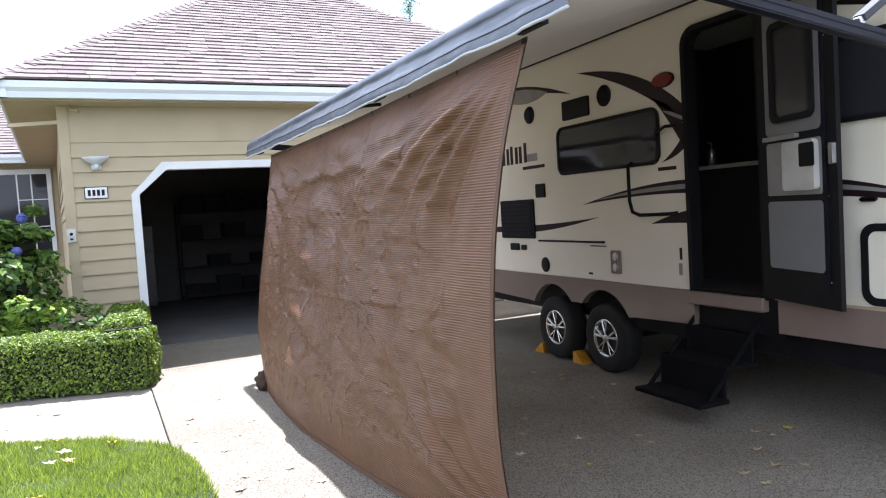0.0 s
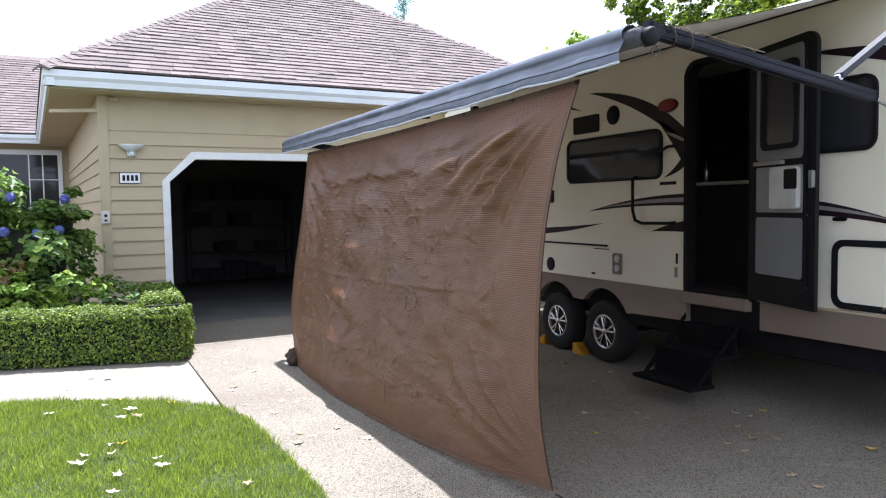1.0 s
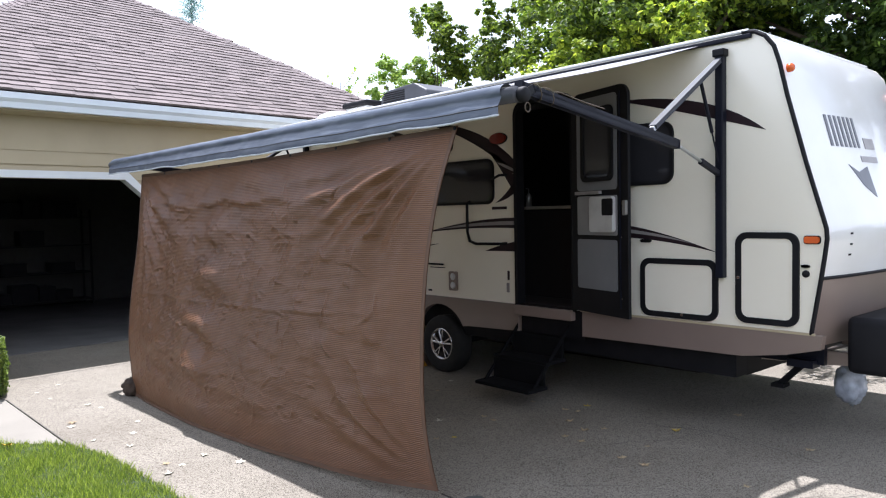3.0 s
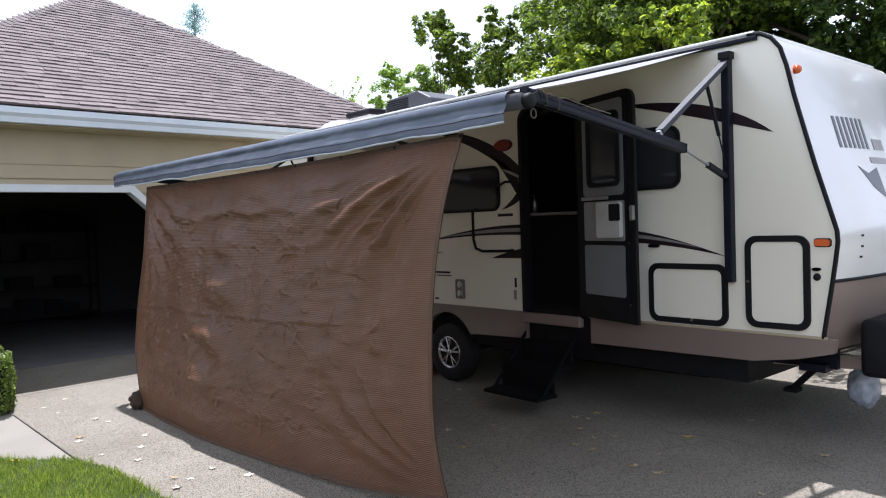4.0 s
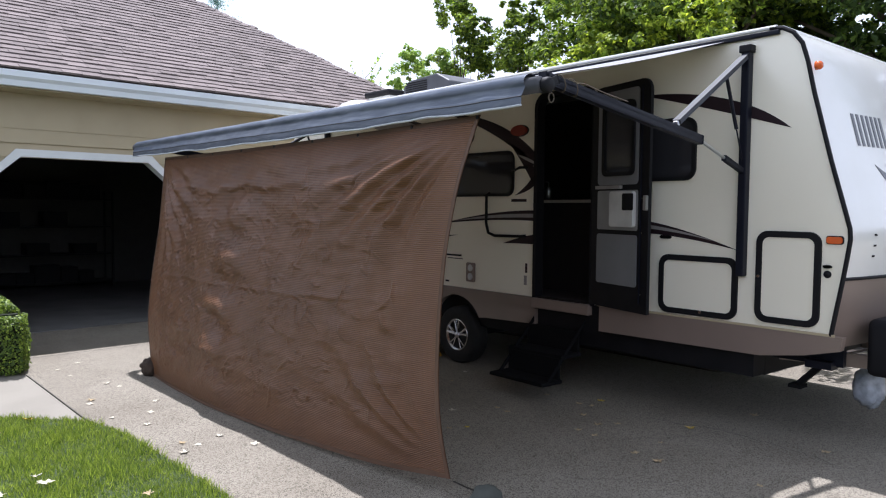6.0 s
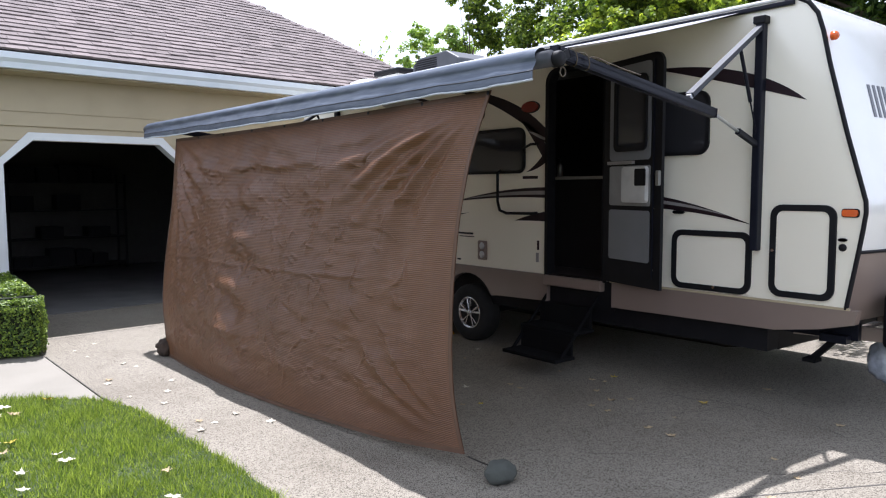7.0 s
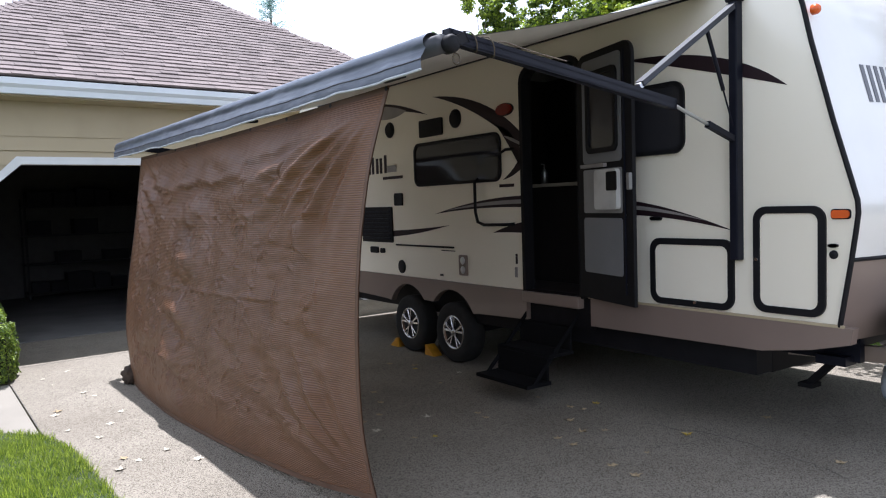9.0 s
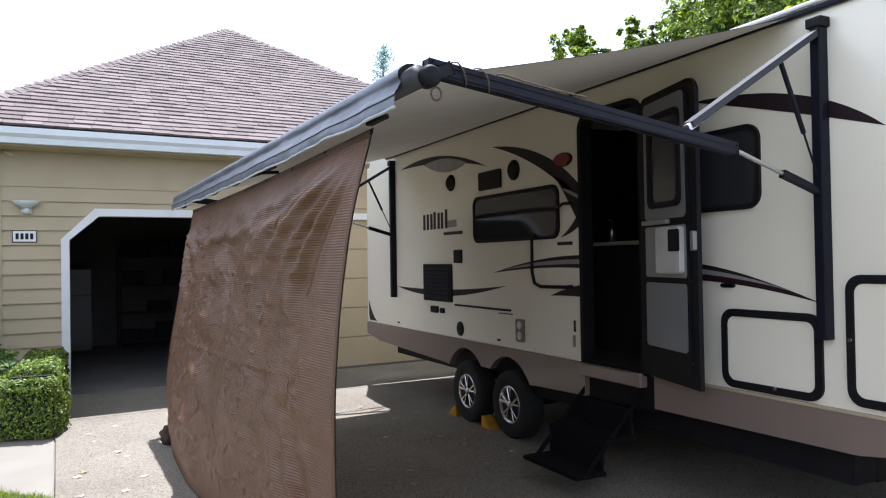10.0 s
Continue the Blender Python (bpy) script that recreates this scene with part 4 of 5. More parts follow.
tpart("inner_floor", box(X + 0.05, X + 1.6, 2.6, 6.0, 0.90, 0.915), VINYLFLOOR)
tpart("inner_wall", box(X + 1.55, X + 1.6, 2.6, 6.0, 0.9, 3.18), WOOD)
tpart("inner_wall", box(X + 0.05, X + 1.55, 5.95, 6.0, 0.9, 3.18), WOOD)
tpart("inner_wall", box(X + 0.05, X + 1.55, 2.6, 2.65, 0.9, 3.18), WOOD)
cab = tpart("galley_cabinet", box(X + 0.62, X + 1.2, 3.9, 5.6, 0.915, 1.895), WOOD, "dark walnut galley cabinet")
sub(cab, "worktop", box(X + 0.58, X + 1.22, 3.88, 5.62, 1.895, 1.93, bevel=0.006), COUNTER, "pale laminate worktop")
tpart("door_sill", box(X - 0.06, X + 0.05, DY0 - 0.02, DY1 + 0.02, 0.80, 0.905, bevel=0.01), TAUPE, "taupe door sill")
tpart("floor_edge", box(X + 0.03, X + 0.06, DY0 - 0.12, DY1, 0.62, 0.80), BLACK)
soap = thing("soap_bottle", (X + 0.67, 5.05, 1.93), "small clear soap bottle with a pump on the galley worktop", "bottle")
part("bottle", lathe([(0, 0.0), (0, 0.034), (0.12, 0.034), (0.14, 0.02), (0.15, 0.014)], (0, 0, 0), "z", 16), STEEL, soap, "", True)
part("pump", tube([(0, 0, 0.15), (0, 0, 0.2), (-0.045, 0, 0.205)], 0.007), STEEL, soap)

leaf_dir, leaf_nrm = Vector((-0.275, -0.96, 0)).normalized(), Vector((-0.96, 0.275, 0)).normalized()
HINGE = Vector((X - 0.03, DY0 - 0.03, 0))


def on_leaf(bm, shift=0.0):
    """Moves a mesh from the leaf's plan (u along x, thickness along y, height) to the open leaf."""
    for v in bm.verts:
        u, t, z = v.co
        v.co = HINGE + leaf_dir * (u + shift) + leaf_nrm * t + Vector((0, 0, z))
    return bm


GREY_PANEL = mat("grey door lining", (0.21, 0.215, 0.23), 0.5, dark=(0.18, 0.185, 0.195), scale=3)
WHITE_PLASTIC = mat("white plastic", (0.62, 0.62, 0.60), 0.4)
leaf = tpart("door_leaf", on_leaf(prism(door_outline(0.0, 0.81, 0.915, 2.96, 0.11), "y", -0.03, 0.0)), BLACK, "open entry door leaf, grey lining in a black frame")
sub(leaf, "upper_lining", on_leaf(prism(round_rect(0.04, 0.62, 2.05, 2.90, 0.04), "y", 0.0, 0.008), 0.05), GREY_PANEL)
sub(leaf, "window_frame", on_leaf(ring(round_rect(0.12, 0.58, 2.13, 2.80, 0.06), round_rect(0.16, 0.54, 2.17, 2.76, 0.05), "y", 0.008, 0.028), 0.05), BLACK)
sub(leaf, "pane", on_leaf(prism(round_rect(0.15, 0.55, 2.16, 2.77, 0.05), "y", 0.0085, 0.012), 0.05), GLASS)
sub(leaf, "ledge", on_leaf(box(0.04, 0.40, 0.0, 0.035, 2.015, 2.045), 0.05), DECAL_GREY)
sub(leaf, "middle_lining", on_leaf(prism(round_rect(0.04, 0.62, 1.64, 2.0, 0.02), "y", 0.0, 0.006), 0.05), DOOR_GREY)
sub(leaf, "latch_box", on_leaf(prism(round_rect(0.27, 0.60, 1.67, 1.99, 0.03), "y", 0.006, 0.045), 0.05), WHITE_PLASTIC, "white plastic latch housing")
sub(leaf, "latch_opening", on_leaf(prism(round_rect(0.46, 0.61, 1.82, 1.97, 0.015), "y", 0.045, 0.05), 0.05), BLACK)
sub(leaf, "lower_lining", on_leaf(prism(round_rect(0.04, 0.62, 1.14, 1.60, 0.03), "y", 0.0, 0.008), 0.05), GREY_PANEL)
sub(leaf, "hinge_strip", on_leaf(box(0.655, 0.665, 0.0, 0.012, 1.0, 2.9), 0.05), BLACK_METAL)
for z in (1.08, 1.62, 1.92, 2.6):
    sub(leaf, "screw", on_leaf(box(0.675, 0.685, 0.0, 0.006, z, z + 0.01), 0.05), CHROME)
sub(leaf, "handle", on_leaf(prism(round_rect(0.72, 0.755, 1.82, 1.95, 0.012), "y", 0.0, 0.03), 0.05), STEEL, "steel latch handle")

# entry steps, running gear, tongue
STEP_RUBBER = mat("black step coating", (0.008, 0.008, 0.009), 0.9, spec=0.1)
for k, (x0, x1, z) in enumerate(((4.14, 4.42, 0.20), (4.40, 4.70, 0.43))):
    tpart("step", box(x0, x1, 3.95, 4.66, z - 0.035, z, bevel=0.008), STEP_RUBBER, "black folding entry step")
    tpart("riser", box(x1 - 0.03, x1 - 0.01, 3.97, 4.64, z, z + 0.20), STEP_RUBBER)
for y in (3.98, 4.62):
    tpart("step_arm", beam((4.25, y, 0.19), (4.80, y, 0.74), 0.04, 0.012), STEP_RUBBER)
for x in (X + 0.35, XF - 0.35):
    tpart("chassis_rail", box(x - 0.03, x + 0.03, 1.7, 9.6, 0.62, 0.80), BLACK_METAL)
for y in WHEELS:
    tpart("axle", tube([(X + 0.2, y, 0.337), (XF - 0.2, y, 0.337)], 0.04), BLACK_METAL)
    for dx in (XF - 0.21,):
        tpart("far_wheel", lathe([(0.0, 0.1), (0.0, 0.29), (0.02, 0.33), (0.17, 0.33), (0.2, 0.29), (0.2, 0.1)], (dx, y, 0.337), "x", 28), RUBBER, "", True)
tpart("underbelly", box(X + 0.30, XF - 0.02, 2.3, 9.4, 0.46, 0.80), BLACK)
tpart("frame_pan", box(X + 0.10, X + 0.297, 2.3, 5.75, 0.47, 0.80), BLACK)
for x in (X + 0.35, XF - 0.35):
    tpart("tongue_beam", beam((x, 2.2, 0.66), (5.95, -0.1, 0.62), 0.10, 0.05, (1, 0, 0)), TAUPE)
    tpart("stabiliser_jack", beam((x - 0.05, 1.85, 0.62), (x - 0.05, 2.02, 0.44), 0.05, 0.045), STEP_RUBBER)
    tpart("jack_foot", box(x - 0.11, x + 0.01, 1.98, 2.08, 0.41, 0.44), STEP_RUBBER)
    tpart("jack_mount", box(x - 0.12, x + 0.02, 1.75, 1.95, 0.60, 0.66), BLACK_METAL)
tpart("propane_cover", box(5.0, 6.2, 1.12, 1.52, 0.60, 1.03, bevel=0.05, seg=3), BLACK, "black plastic propane tank cover", True)
tpart("tongue_jack", tube([(5.95, 0.35, 0.05), (5.95, 0.35, 1.1)], 0.035), BLACK_METAL)
tpart("jack_pad", box(5.85, 6.05, 0.25, 0.45, 0.0, 0.05), BLACK_METAL)

PLASTIC = mat("crumpled pale blue plastic film", (0.60, 0.66, 0.76), 0.16, dark=(0.30, 0.34, 0.42), scale=14, spec=0.8)


def crumple(c, r, seed, fine=4):
    bm = bmesh.new()
    bmesh.ops.create_icosphere(bm, subdivisions=fine, radius=1)
    for v in bm.verts:
        n = v.co.normalized()
        k = 1 + 0.20 * noise.noise(n * 2.3 + Vector((seed, 0, 0))) + 0.22 * abs(noise.noise(n * 5 + Vector((0, seed, 0)))) + 0.10 * abs(noise.noise(n * 13 + Vector((seed, seed, 0))))
        v.co = Vector(c) + Vector((n.x * r[0] * k, n.y * r[1] * k, n.z * r[2] * k))
    return bm


tpart("plastic_bag", crumple((5.85, 1.78, 0.34), (0.115, 0.115, 0.165), 2.0, 4), PLASTIC, "crumpled translucent plastic bag tied over the coupling", True)
tpart("cord", tube([(5.85, 1.78, 0.47), (5.87, 1.76, 0.62)], 0.008), BLACK)

# roof gear
ac = tpart("air_conditioner", prism([(6.95, 3.245), (8.05, 3.245), (8.05, 3.58), (7.88, 3.66), (7.30, 3.69), (7.03, 3.56)], "x", 5.6, 6.3, bevel=0.02), mat("grey plastic shroud", (0.055, 0.058, 0.068), 0.5), "grey rooftop air conditioner")
for k in range(8):
    sub(ac, "slat", box(5.59, 5.60, 7.50, 7.98, 3.40 + k * 0.03, 3.415 + k * 0.03), BLACK)
lid = tpart("roof_vent", box(5.65, 6.15, 8.50, 9.15, 3.54, 3.63, bevel=0.03), BLACK, "dark smoked roof vent lid")
sub(lid, "base", box(5.70, 6.10, 8.55, 9.1, 3.245, 3.55), GELWHITE)
tpart("roof_dome", lathe([(0.0, 0.36), (0.12, 0.36), (0.22, 0.30), (0.28, 0.16), (0.29, 0.0)], (5.7, 9.35, 3.245), "z", 24), GELWHITE, "white roof dome", True)
tpart("plumbing_vent", lathe([(0.0, 0.05), (0.12, 0.05), (0.13, 0.08), (0.17, 0.07), (0.18, 0.0)], (5.3, 5.6, 3.245), "z", 16), GELWHITE, "", True)

# ---- awning small parts ----
ROPE = mat("tan braided cord", (0.09, 0.07, 0.05), 0.9)
DARK_CORD = mat("dark cord", (0.03, 0.025, 0.02), 0.9)
end_w = RN + Vector((0, -0.06, 0))
bm = tube([end_w + Vector((0.022 * math.cos(t) + 0.06, -0.03, -0.07 + 0.026 * math.sin(t))) for t in (k * 0.42 for k in range(16))], 0.004, seg=6)
apart_("cord_loop", bm, ROPE, "tan cord looped round the arm", True)
apart_("cord_tie", tube([(2.27 + 0.012 * k, 2.225 + 0.042 * math.cos(k * 0.7), 2.548 - 0.0015 * k + 0.045 * math.sin(k * 0.7)) for k in range(22)] + [(2.62, 2.20, 2.536), (2.78, 2.21, 2.517), (2.95, 2.21, 2.498)], 0.0035, seg=6), ROPE, "tan cord wound round the arm", True)
apart_("corner_cord", tube([(2.12, 2.66, 2.42), (2.10, 2.5, 2.455), (2.11, 2.3, 2.50)], 0.006, seg=6), DARK_CORD)
apart_("pull_strap", tube([(2.05, 5.0, 2.42), (2.12, 4.9, 2.44), (2.2, 4.75, 2.43)], 0.012, seg=6), BLACK)
for u in (0.06, 0.35, 0.52, 0.66, 0.93):
    c = RN + (RF - RN) * u
    apart_("hanger_strap", box(c.x - 0.015, c.x + 0.02, c.y - 0.10, c.y + 0.10, 2.405, 2.425, bevel=0.004), BLACK)

# ---- loose things on the drive ----
BAGCLOTH = mat("dark brown bag cloth", (0.045, 0.028, 0.018), 0.9, dark=(0.02, 0.013, 0.009), scale=12, bump=0.4, bump_scale=60)
w1 = link("weight_bag", crumple((1.74, 7.42, 0.085), (0.095, 0.13, 0.095), 4.0), BAGCLOTH, None, True)
tagged(w1, "small dark brown weight bag holding the screen's foot", "weight bag")
w2 = link("weight_bag", crumple((2.14, 2.60, 0.06), (0.10, 0.085, 0.07), 7.0, 3), mat("grey green bag cloth", (0.075, 0.08, 0.07), 0.9, bump=0.4, bump_scale=60), None, True)
tagged(w2, "flat grey-green weight bag tied to the screen", "weight bag")
tie = link("tie_cord", tube([(2.02, 2.77, 0.14), (2.07, 2.71, 0.11), (2.12, 2.64, 0.085)], 0.005, seg=6), DARK_CORD)
tagged(tie, "dark cord from the screen's corner to its weight", "cord")
YELLOW = mat("orange yellow plastic", (0.62, 0.30, 0.02), 0.5, dark=(0.42, 0.2, 0.015), scale=12)
chock = thing("wheel_chock", (4.80, 7.12, 0), "orange-yellow plastic chock against the trailer tyre", "wheel chock", "wheel chocks")
part("wedge", prism([(0.0, 0.0), (0.19, 0.0), (0.16, 0.025), (0.04, 0.12), (0.0, 0.12)], "x", -0.06, 0.06, bevel=0.006), YELLOW, chock)
part("rib", box(-0.068, -0.06, 0.02, 0.08, 0.01, 0.08), YELLOW, chock)
chock.matrix_world = pose(4.82, 7.04, 0)
copy_thing(chock, pose(4.82, 6.43, 0, 0, 0, 180) @ pose(0, -0.02, 0))

# ---- house small things ----
def hthing(name, label, category, u, v, z):
    t = thing(name, (0, 0, 0), label, category)
    t.matrix_world = HOUSE @ pose(u, v, z)
    return t


SCONCE = mat("frosted pale glass", (0.62, 0.66, 0.68), 0.35)
sc = hthing("wall_lamp", "pale frosted half-bowl wall lamp on the siding", "wall lamp", 0.39, -0.03, 2.55)
bm = lathe([(0.0, 0.05), (0.02, 0.08), (0.05, 0.13), (0.085, 0.165), (0.10, 0.17), (0.10, 0.16), (0.06, 0.12), (0.02, 0.04)], (0, 0, 0), "z", 28)
for v in bm.verts:
    v.co.y = v.co.y * 0.62 - 0.06
part("bowl", bm, SCONCE, sc, "", True)
part("stem", tube([(0, -0.06, 0.0), (0, -0.06, -0.07)], 0.035, seg=16), SCONCE, sc, "", True)
part("base", box(-0.06, 0.06, -0.03, 0.0, -0.06, 0.04, bevel=0.008), SCONCE, sc)
SIGN = mat("white enamel", (0.75, 0.76, 0.78), 0.3)
sg = hthing("number_sign", "white enamelled number plate with dark border", "sign", 0.365, -0.025, 2.18)
part("board", box(-0.145, 0.145, -0.012, 0.0, -0.08, 0.08, bevel=0.004), BLACK, sg)
part("face", box(-0.135, 0.135, -0.016, -0.01, -0.07, 0.07), SIGN, sg)
for k in range(4):
    part("number_bar", box(-0.105 + k * 0.057, -0.068 + k * 0.057, -0.018, -0.015, -0.04, 0.04), BLACK, sg)
db = hthing("doorbell_box", "small white button box with a dark lens", "doorbell", 0.02, -0.03, 1.63)
part("case", box(-0.055, 0.055, -0.035, 0.0, -0.09, 0.09, bevel=0.008), WHITE_PLASTIC, db)
part("lens", lathe([(-0.04, 0.0), (-0.038, 0.02), (-0.034, 0.022)], (0.0, 0, 0.02), "y", 14), BLACK, db)
part("button", box(-0.02, 0.02, -0.038, -0.034, -0.06, -0.035), BLACK, db)
sc2 = hthing("security_camera", "small cream camera under the soffit", "security camera", 0.16, -0.06, 3.27)
part("body", tube([(0.06, -0.14, -0.03), (-0.02, 0.0, 0.02)], 0.028, seg=12), SIDING_TRIM, sc2, "", True)
part("mount", tube([(-0.02, 0.0, 0.02), (-0.03, 0.04, 0.06)], 0.015, seg=8), SIDING_TRIM, sc2)
part("bracket", beam((-0.60, 0.55, 3.15), (0.0, 0.0, 3.12), 0.05, 0.05, (0, 0, 1)), SIDING_TRIM, house)
# wing window
wf = part("window", ring([(-2.3, 1.1), (-0.15, 1.1), (-0.15, 3.24), (-2.3, 3.24)], [(-2.2, 1.2), (-0.25, 1.2), (-0.25, 3.12), (-2.2, 3.12)], "y", 9.34, 9.42), WHITE_TRIM, house, "white framed window with muntins")
part("pane", box(-2.2, -0.25, 9.385, 9.395, 1.2, 3.12), GLASS, wf)
for u in (-1.6, -0.9, -0.6):
    part("muntin", box(u, u + 0.03, 9.37, 9.39, 1.2, 3.12), WHITE_TRIM, wf)
for z in (1.85, 2.5):
    part("muntin", box(-0.9, -0.25, 9.372, 9.388, z, z + 0.02), WHITE_TRIM, wf)

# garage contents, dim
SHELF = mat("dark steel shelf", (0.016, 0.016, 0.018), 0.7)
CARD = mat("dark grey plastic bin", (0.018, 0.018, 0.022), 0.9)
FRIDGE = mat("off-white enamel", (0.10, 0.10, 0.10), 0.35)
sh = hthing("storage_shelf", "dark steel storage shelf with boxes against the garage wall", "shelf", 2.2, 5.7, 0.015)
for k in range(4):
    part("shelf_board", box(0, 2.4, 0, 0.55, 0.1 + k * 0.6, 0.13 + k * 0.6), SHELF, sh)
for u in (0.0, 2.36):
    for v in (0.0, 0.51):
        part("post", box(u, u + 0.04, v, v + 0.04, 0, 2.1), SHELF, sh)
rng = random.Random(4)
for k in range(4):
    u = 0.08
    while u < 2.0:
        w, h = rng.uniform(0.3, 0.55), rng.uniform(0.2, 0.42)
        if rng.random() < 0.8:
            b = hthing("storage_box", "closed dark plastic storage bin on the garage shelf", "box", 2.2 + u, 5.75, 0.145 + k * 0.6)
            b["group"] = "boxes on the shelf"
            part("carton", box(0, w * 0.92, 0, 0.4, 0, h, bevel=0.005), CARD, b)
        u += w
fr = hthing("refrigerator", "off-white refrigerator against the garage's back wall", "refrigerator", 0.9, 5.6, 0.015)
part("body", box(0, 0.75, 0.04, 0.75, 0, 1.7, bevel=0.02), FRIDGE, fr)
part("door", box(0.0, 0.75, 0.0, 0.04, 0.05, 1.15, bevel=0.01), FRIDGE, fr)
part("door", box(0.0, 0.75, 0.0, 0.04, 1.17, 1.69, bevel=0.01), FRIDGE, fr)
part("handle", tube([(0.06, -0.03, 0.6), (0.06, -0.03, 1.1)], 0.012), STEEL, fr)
wb = hthing("workbench", "dark wooden workbench along the garage wall", "workbench", 0.16, 2.0, 0.015)
part("top", box(0, 0.6, 0, 2.4, 0.86, 0.92, bevel=0.008), WOOD, wb)
for u in (0.02, 0.5):
    for v in (0.05, 2.25):
        part("leg", box(u, u + 0.08, v, v + 0.08, 0, 0.86), WOOD, wb)
op = hthing("door_opener", "garage door opener hanging from the ceiling", "door opener", 2.1, 3.2, 2.95)
part("motor_box", box(-0.15, 0.15, 0, 0.4, -0.28, -0.08, bevel=0.02), SHELF, op)
part("rail", box(-0.02, 0.02, -3.0, 0, -0.16, -0.12), SHELF, op)
for u in (-0.12, 0.1):
    part("hanger", box(u, u + 0.02, 0.1, 0.12, -0.1, 0.0), SHELF, op)

# ---- plants ----
LEAF_HEDGE = leaf_mat("hedge leaf", (0.025, 0.062, 0.008), (0.28, 0.38, 0.04), 0.2)
LEAF_MAPLE = leaf_mat("maple leaf", (0.018, 0.048, 0.008), (0.27, 0.36, 0.032), 0.45)
LEAF_YELLOW = leaf_mat("young maple leaf", (0.07, 0.13, 0.012), (0.42, 0.48, 0.04), 0.5)
LEAF_DARK = leaf_mat("dark tree leaf", (0.014, 0.038, 0.008), (0.125, 0.20, 0.03), 0.45)
LEAF_BED = leaf_mat("bright bed leaf", (0.10, 0.20, 0.025), (0.38, 0.48, 0.09), 0.35)
LEAF_HYD = leaf_mat("hydrangea leaf", (0.04, 0.11, 0.02), (0.26, 0.36, 0.07), 0.3)
LEAF_FIR = leaf_mat("blue green needles", (0.16, 0.25, 0.24), (0.30, 0.40, 0.38), 0.45)
GRASS = leaf_mat("grass blade", (0.05, 0.10, 0.010), (0.36, 0.43, 0.055), 0.35)
PETAL = leaf_mat("blue petal", (0.09, 0.11, 0.38), (0.20, 0.24, 0.52), 0.2)
DRY = leaf_mat("dry straw leaf", (0.28, 0.20, 0.09), (0.42, 0.32, 0.16), 0.3)
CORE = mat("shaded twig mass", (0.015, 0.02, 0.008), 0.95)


def leaves(points, normals, size, rs, aspect=0.65, fold=0.25):
    """Small folded leaves at the points: four corners on a bent diamond each."""
    n = len(points)
    d = rs.normal(size=(n, 3))
    side = np.cross(normals, d)
    side /= np.linalg.norm(side, axis=1, keepdims=True) + 1e-9
    along = np.cross(side, normals)
    along /= np.linalg.norm(along, axis=1, keepdims=True) + 1e-9
    s = size * rs.uniform(0.6, 1.3, size=(n, 1))
    a, b = points - along * s * 0.5, points + along * s * 0.5
    m = points + normals * s * fold * 0.5
    c, e = m - side * s * aspect * 0.5, m + side * s * aspect * 0.5
    verts = np.stack([a, c, b, e], axis=1).reshape(-1, 3)
    base = np.arange(n) * 4
    tri = np.stack([np.stack([base, base + 1, base + 2], 1), np.stack([base, base + 2, base + 3], 1)], 1).reshape(-1, 3)
    return verts, tri


def leaf_object(name, points, normals, size, material, parent, seed, **kw):
    v, f = leaves(points, normals, size, np.random.RandomState(seed), **kw)
    return raw(name, v.tolist(), f.tolist(), material, parent)


def unit(a):
    return a / (np.linalg.norm(a, axis=1, keepdims=True) + 1e-9)


def crown_points(clumps, per, seed, jitter=0.45):
    """Points on and in ragged clumps; each clump breaks up into tufts."""
    rs = np.random.RandomState(seed)
    P, N = [], []
    for cx, cy, cz, r in clumps:
        k = int(per * r * r)
        tufts = max(16, int(26 * r * r))
        td = unit(rs.normal(size=(tufts, 3)))
        tc = td * (r * rs.uniform(0.45, 1.25, size=(tufts, 1)))
        tr = r * (rs.uniform(0.16, 0.36, size=(tufts, 1)) if r > 0.84 else rs.uniform(0.16, 0.40, size=(tufts, 1)))
        which = rs.randint(0, tufts, k)
        off = unit(rs.normal(size=(k, 3))) * rs.uniform(0.2, 1.0, size=(k, 1)) ** 0.5
        p = tc[which] + off * tr[which] * np.array([1.2, 1.2, 0.85])
        P.append(p + np.array([cx, cy, cz]))
        N.append(unit(off * 0.5 + td[which] * 0.4 + rs.normal(size=(k, 3)) * jitter + np.array([0, 0, 0.6])))
    return np.concatenate(P), np.concatenate(N)


def tree(name, foot, height, clumps, per, size, material, label, seed, trunk=0.22):
    t = thing(name, foot, label, "tree")
    o = Vector(foot)
    rs = random.Random(seed)
    pts = [Vector((0.1 * math.sin(k), 0.1 * math.cos(k * 1.7), height * k / 6)) for k in range(7)]
    part("trunk", tube(pts, [trunk * (1 - 0.11 * k) for k in range(7)], seg=10), BARK, t, "", True)
    for cx, cy, cz, r in clumps:
        end = Vector((cx, cy, cz)) - o
        start = pts[min(6, max(2, int(6 * min(1, end.z / height * 0.7))))]
        mid = start.lerp(end, 0.5) + Vector((rs.uniform(-.2, .2), rs.uniform(-.2, .2), 0.25))
        part("limb", tube([start, mid, end], [0.41 * trunk, 0.23 * trunk, 0.05 * trunk], seg=6), BARK, t, "", True)
    p, n = crown_points(clumps, per, seed)
    leaf_object("crown", p - np.array(foot), n, size, material, t, seed)
    return t


def clump_cloud(centre, spread, count, r0, r1, seed):
    rs = random.Random(seed)
    out = []
    for _ in range(count):
        while True:
            d = Vector((rs.uniform(-1, 1), rs.uniform(-1, 1), rs.uniform(-1, 1)))
            if d.length < 1:
                break
        out.append((centre[0] + d.x * spread[0], centre[1] + d.y * spread[1], centre[2] + d.z * spread[2], rs.uniform(r0, r1)))
    return out


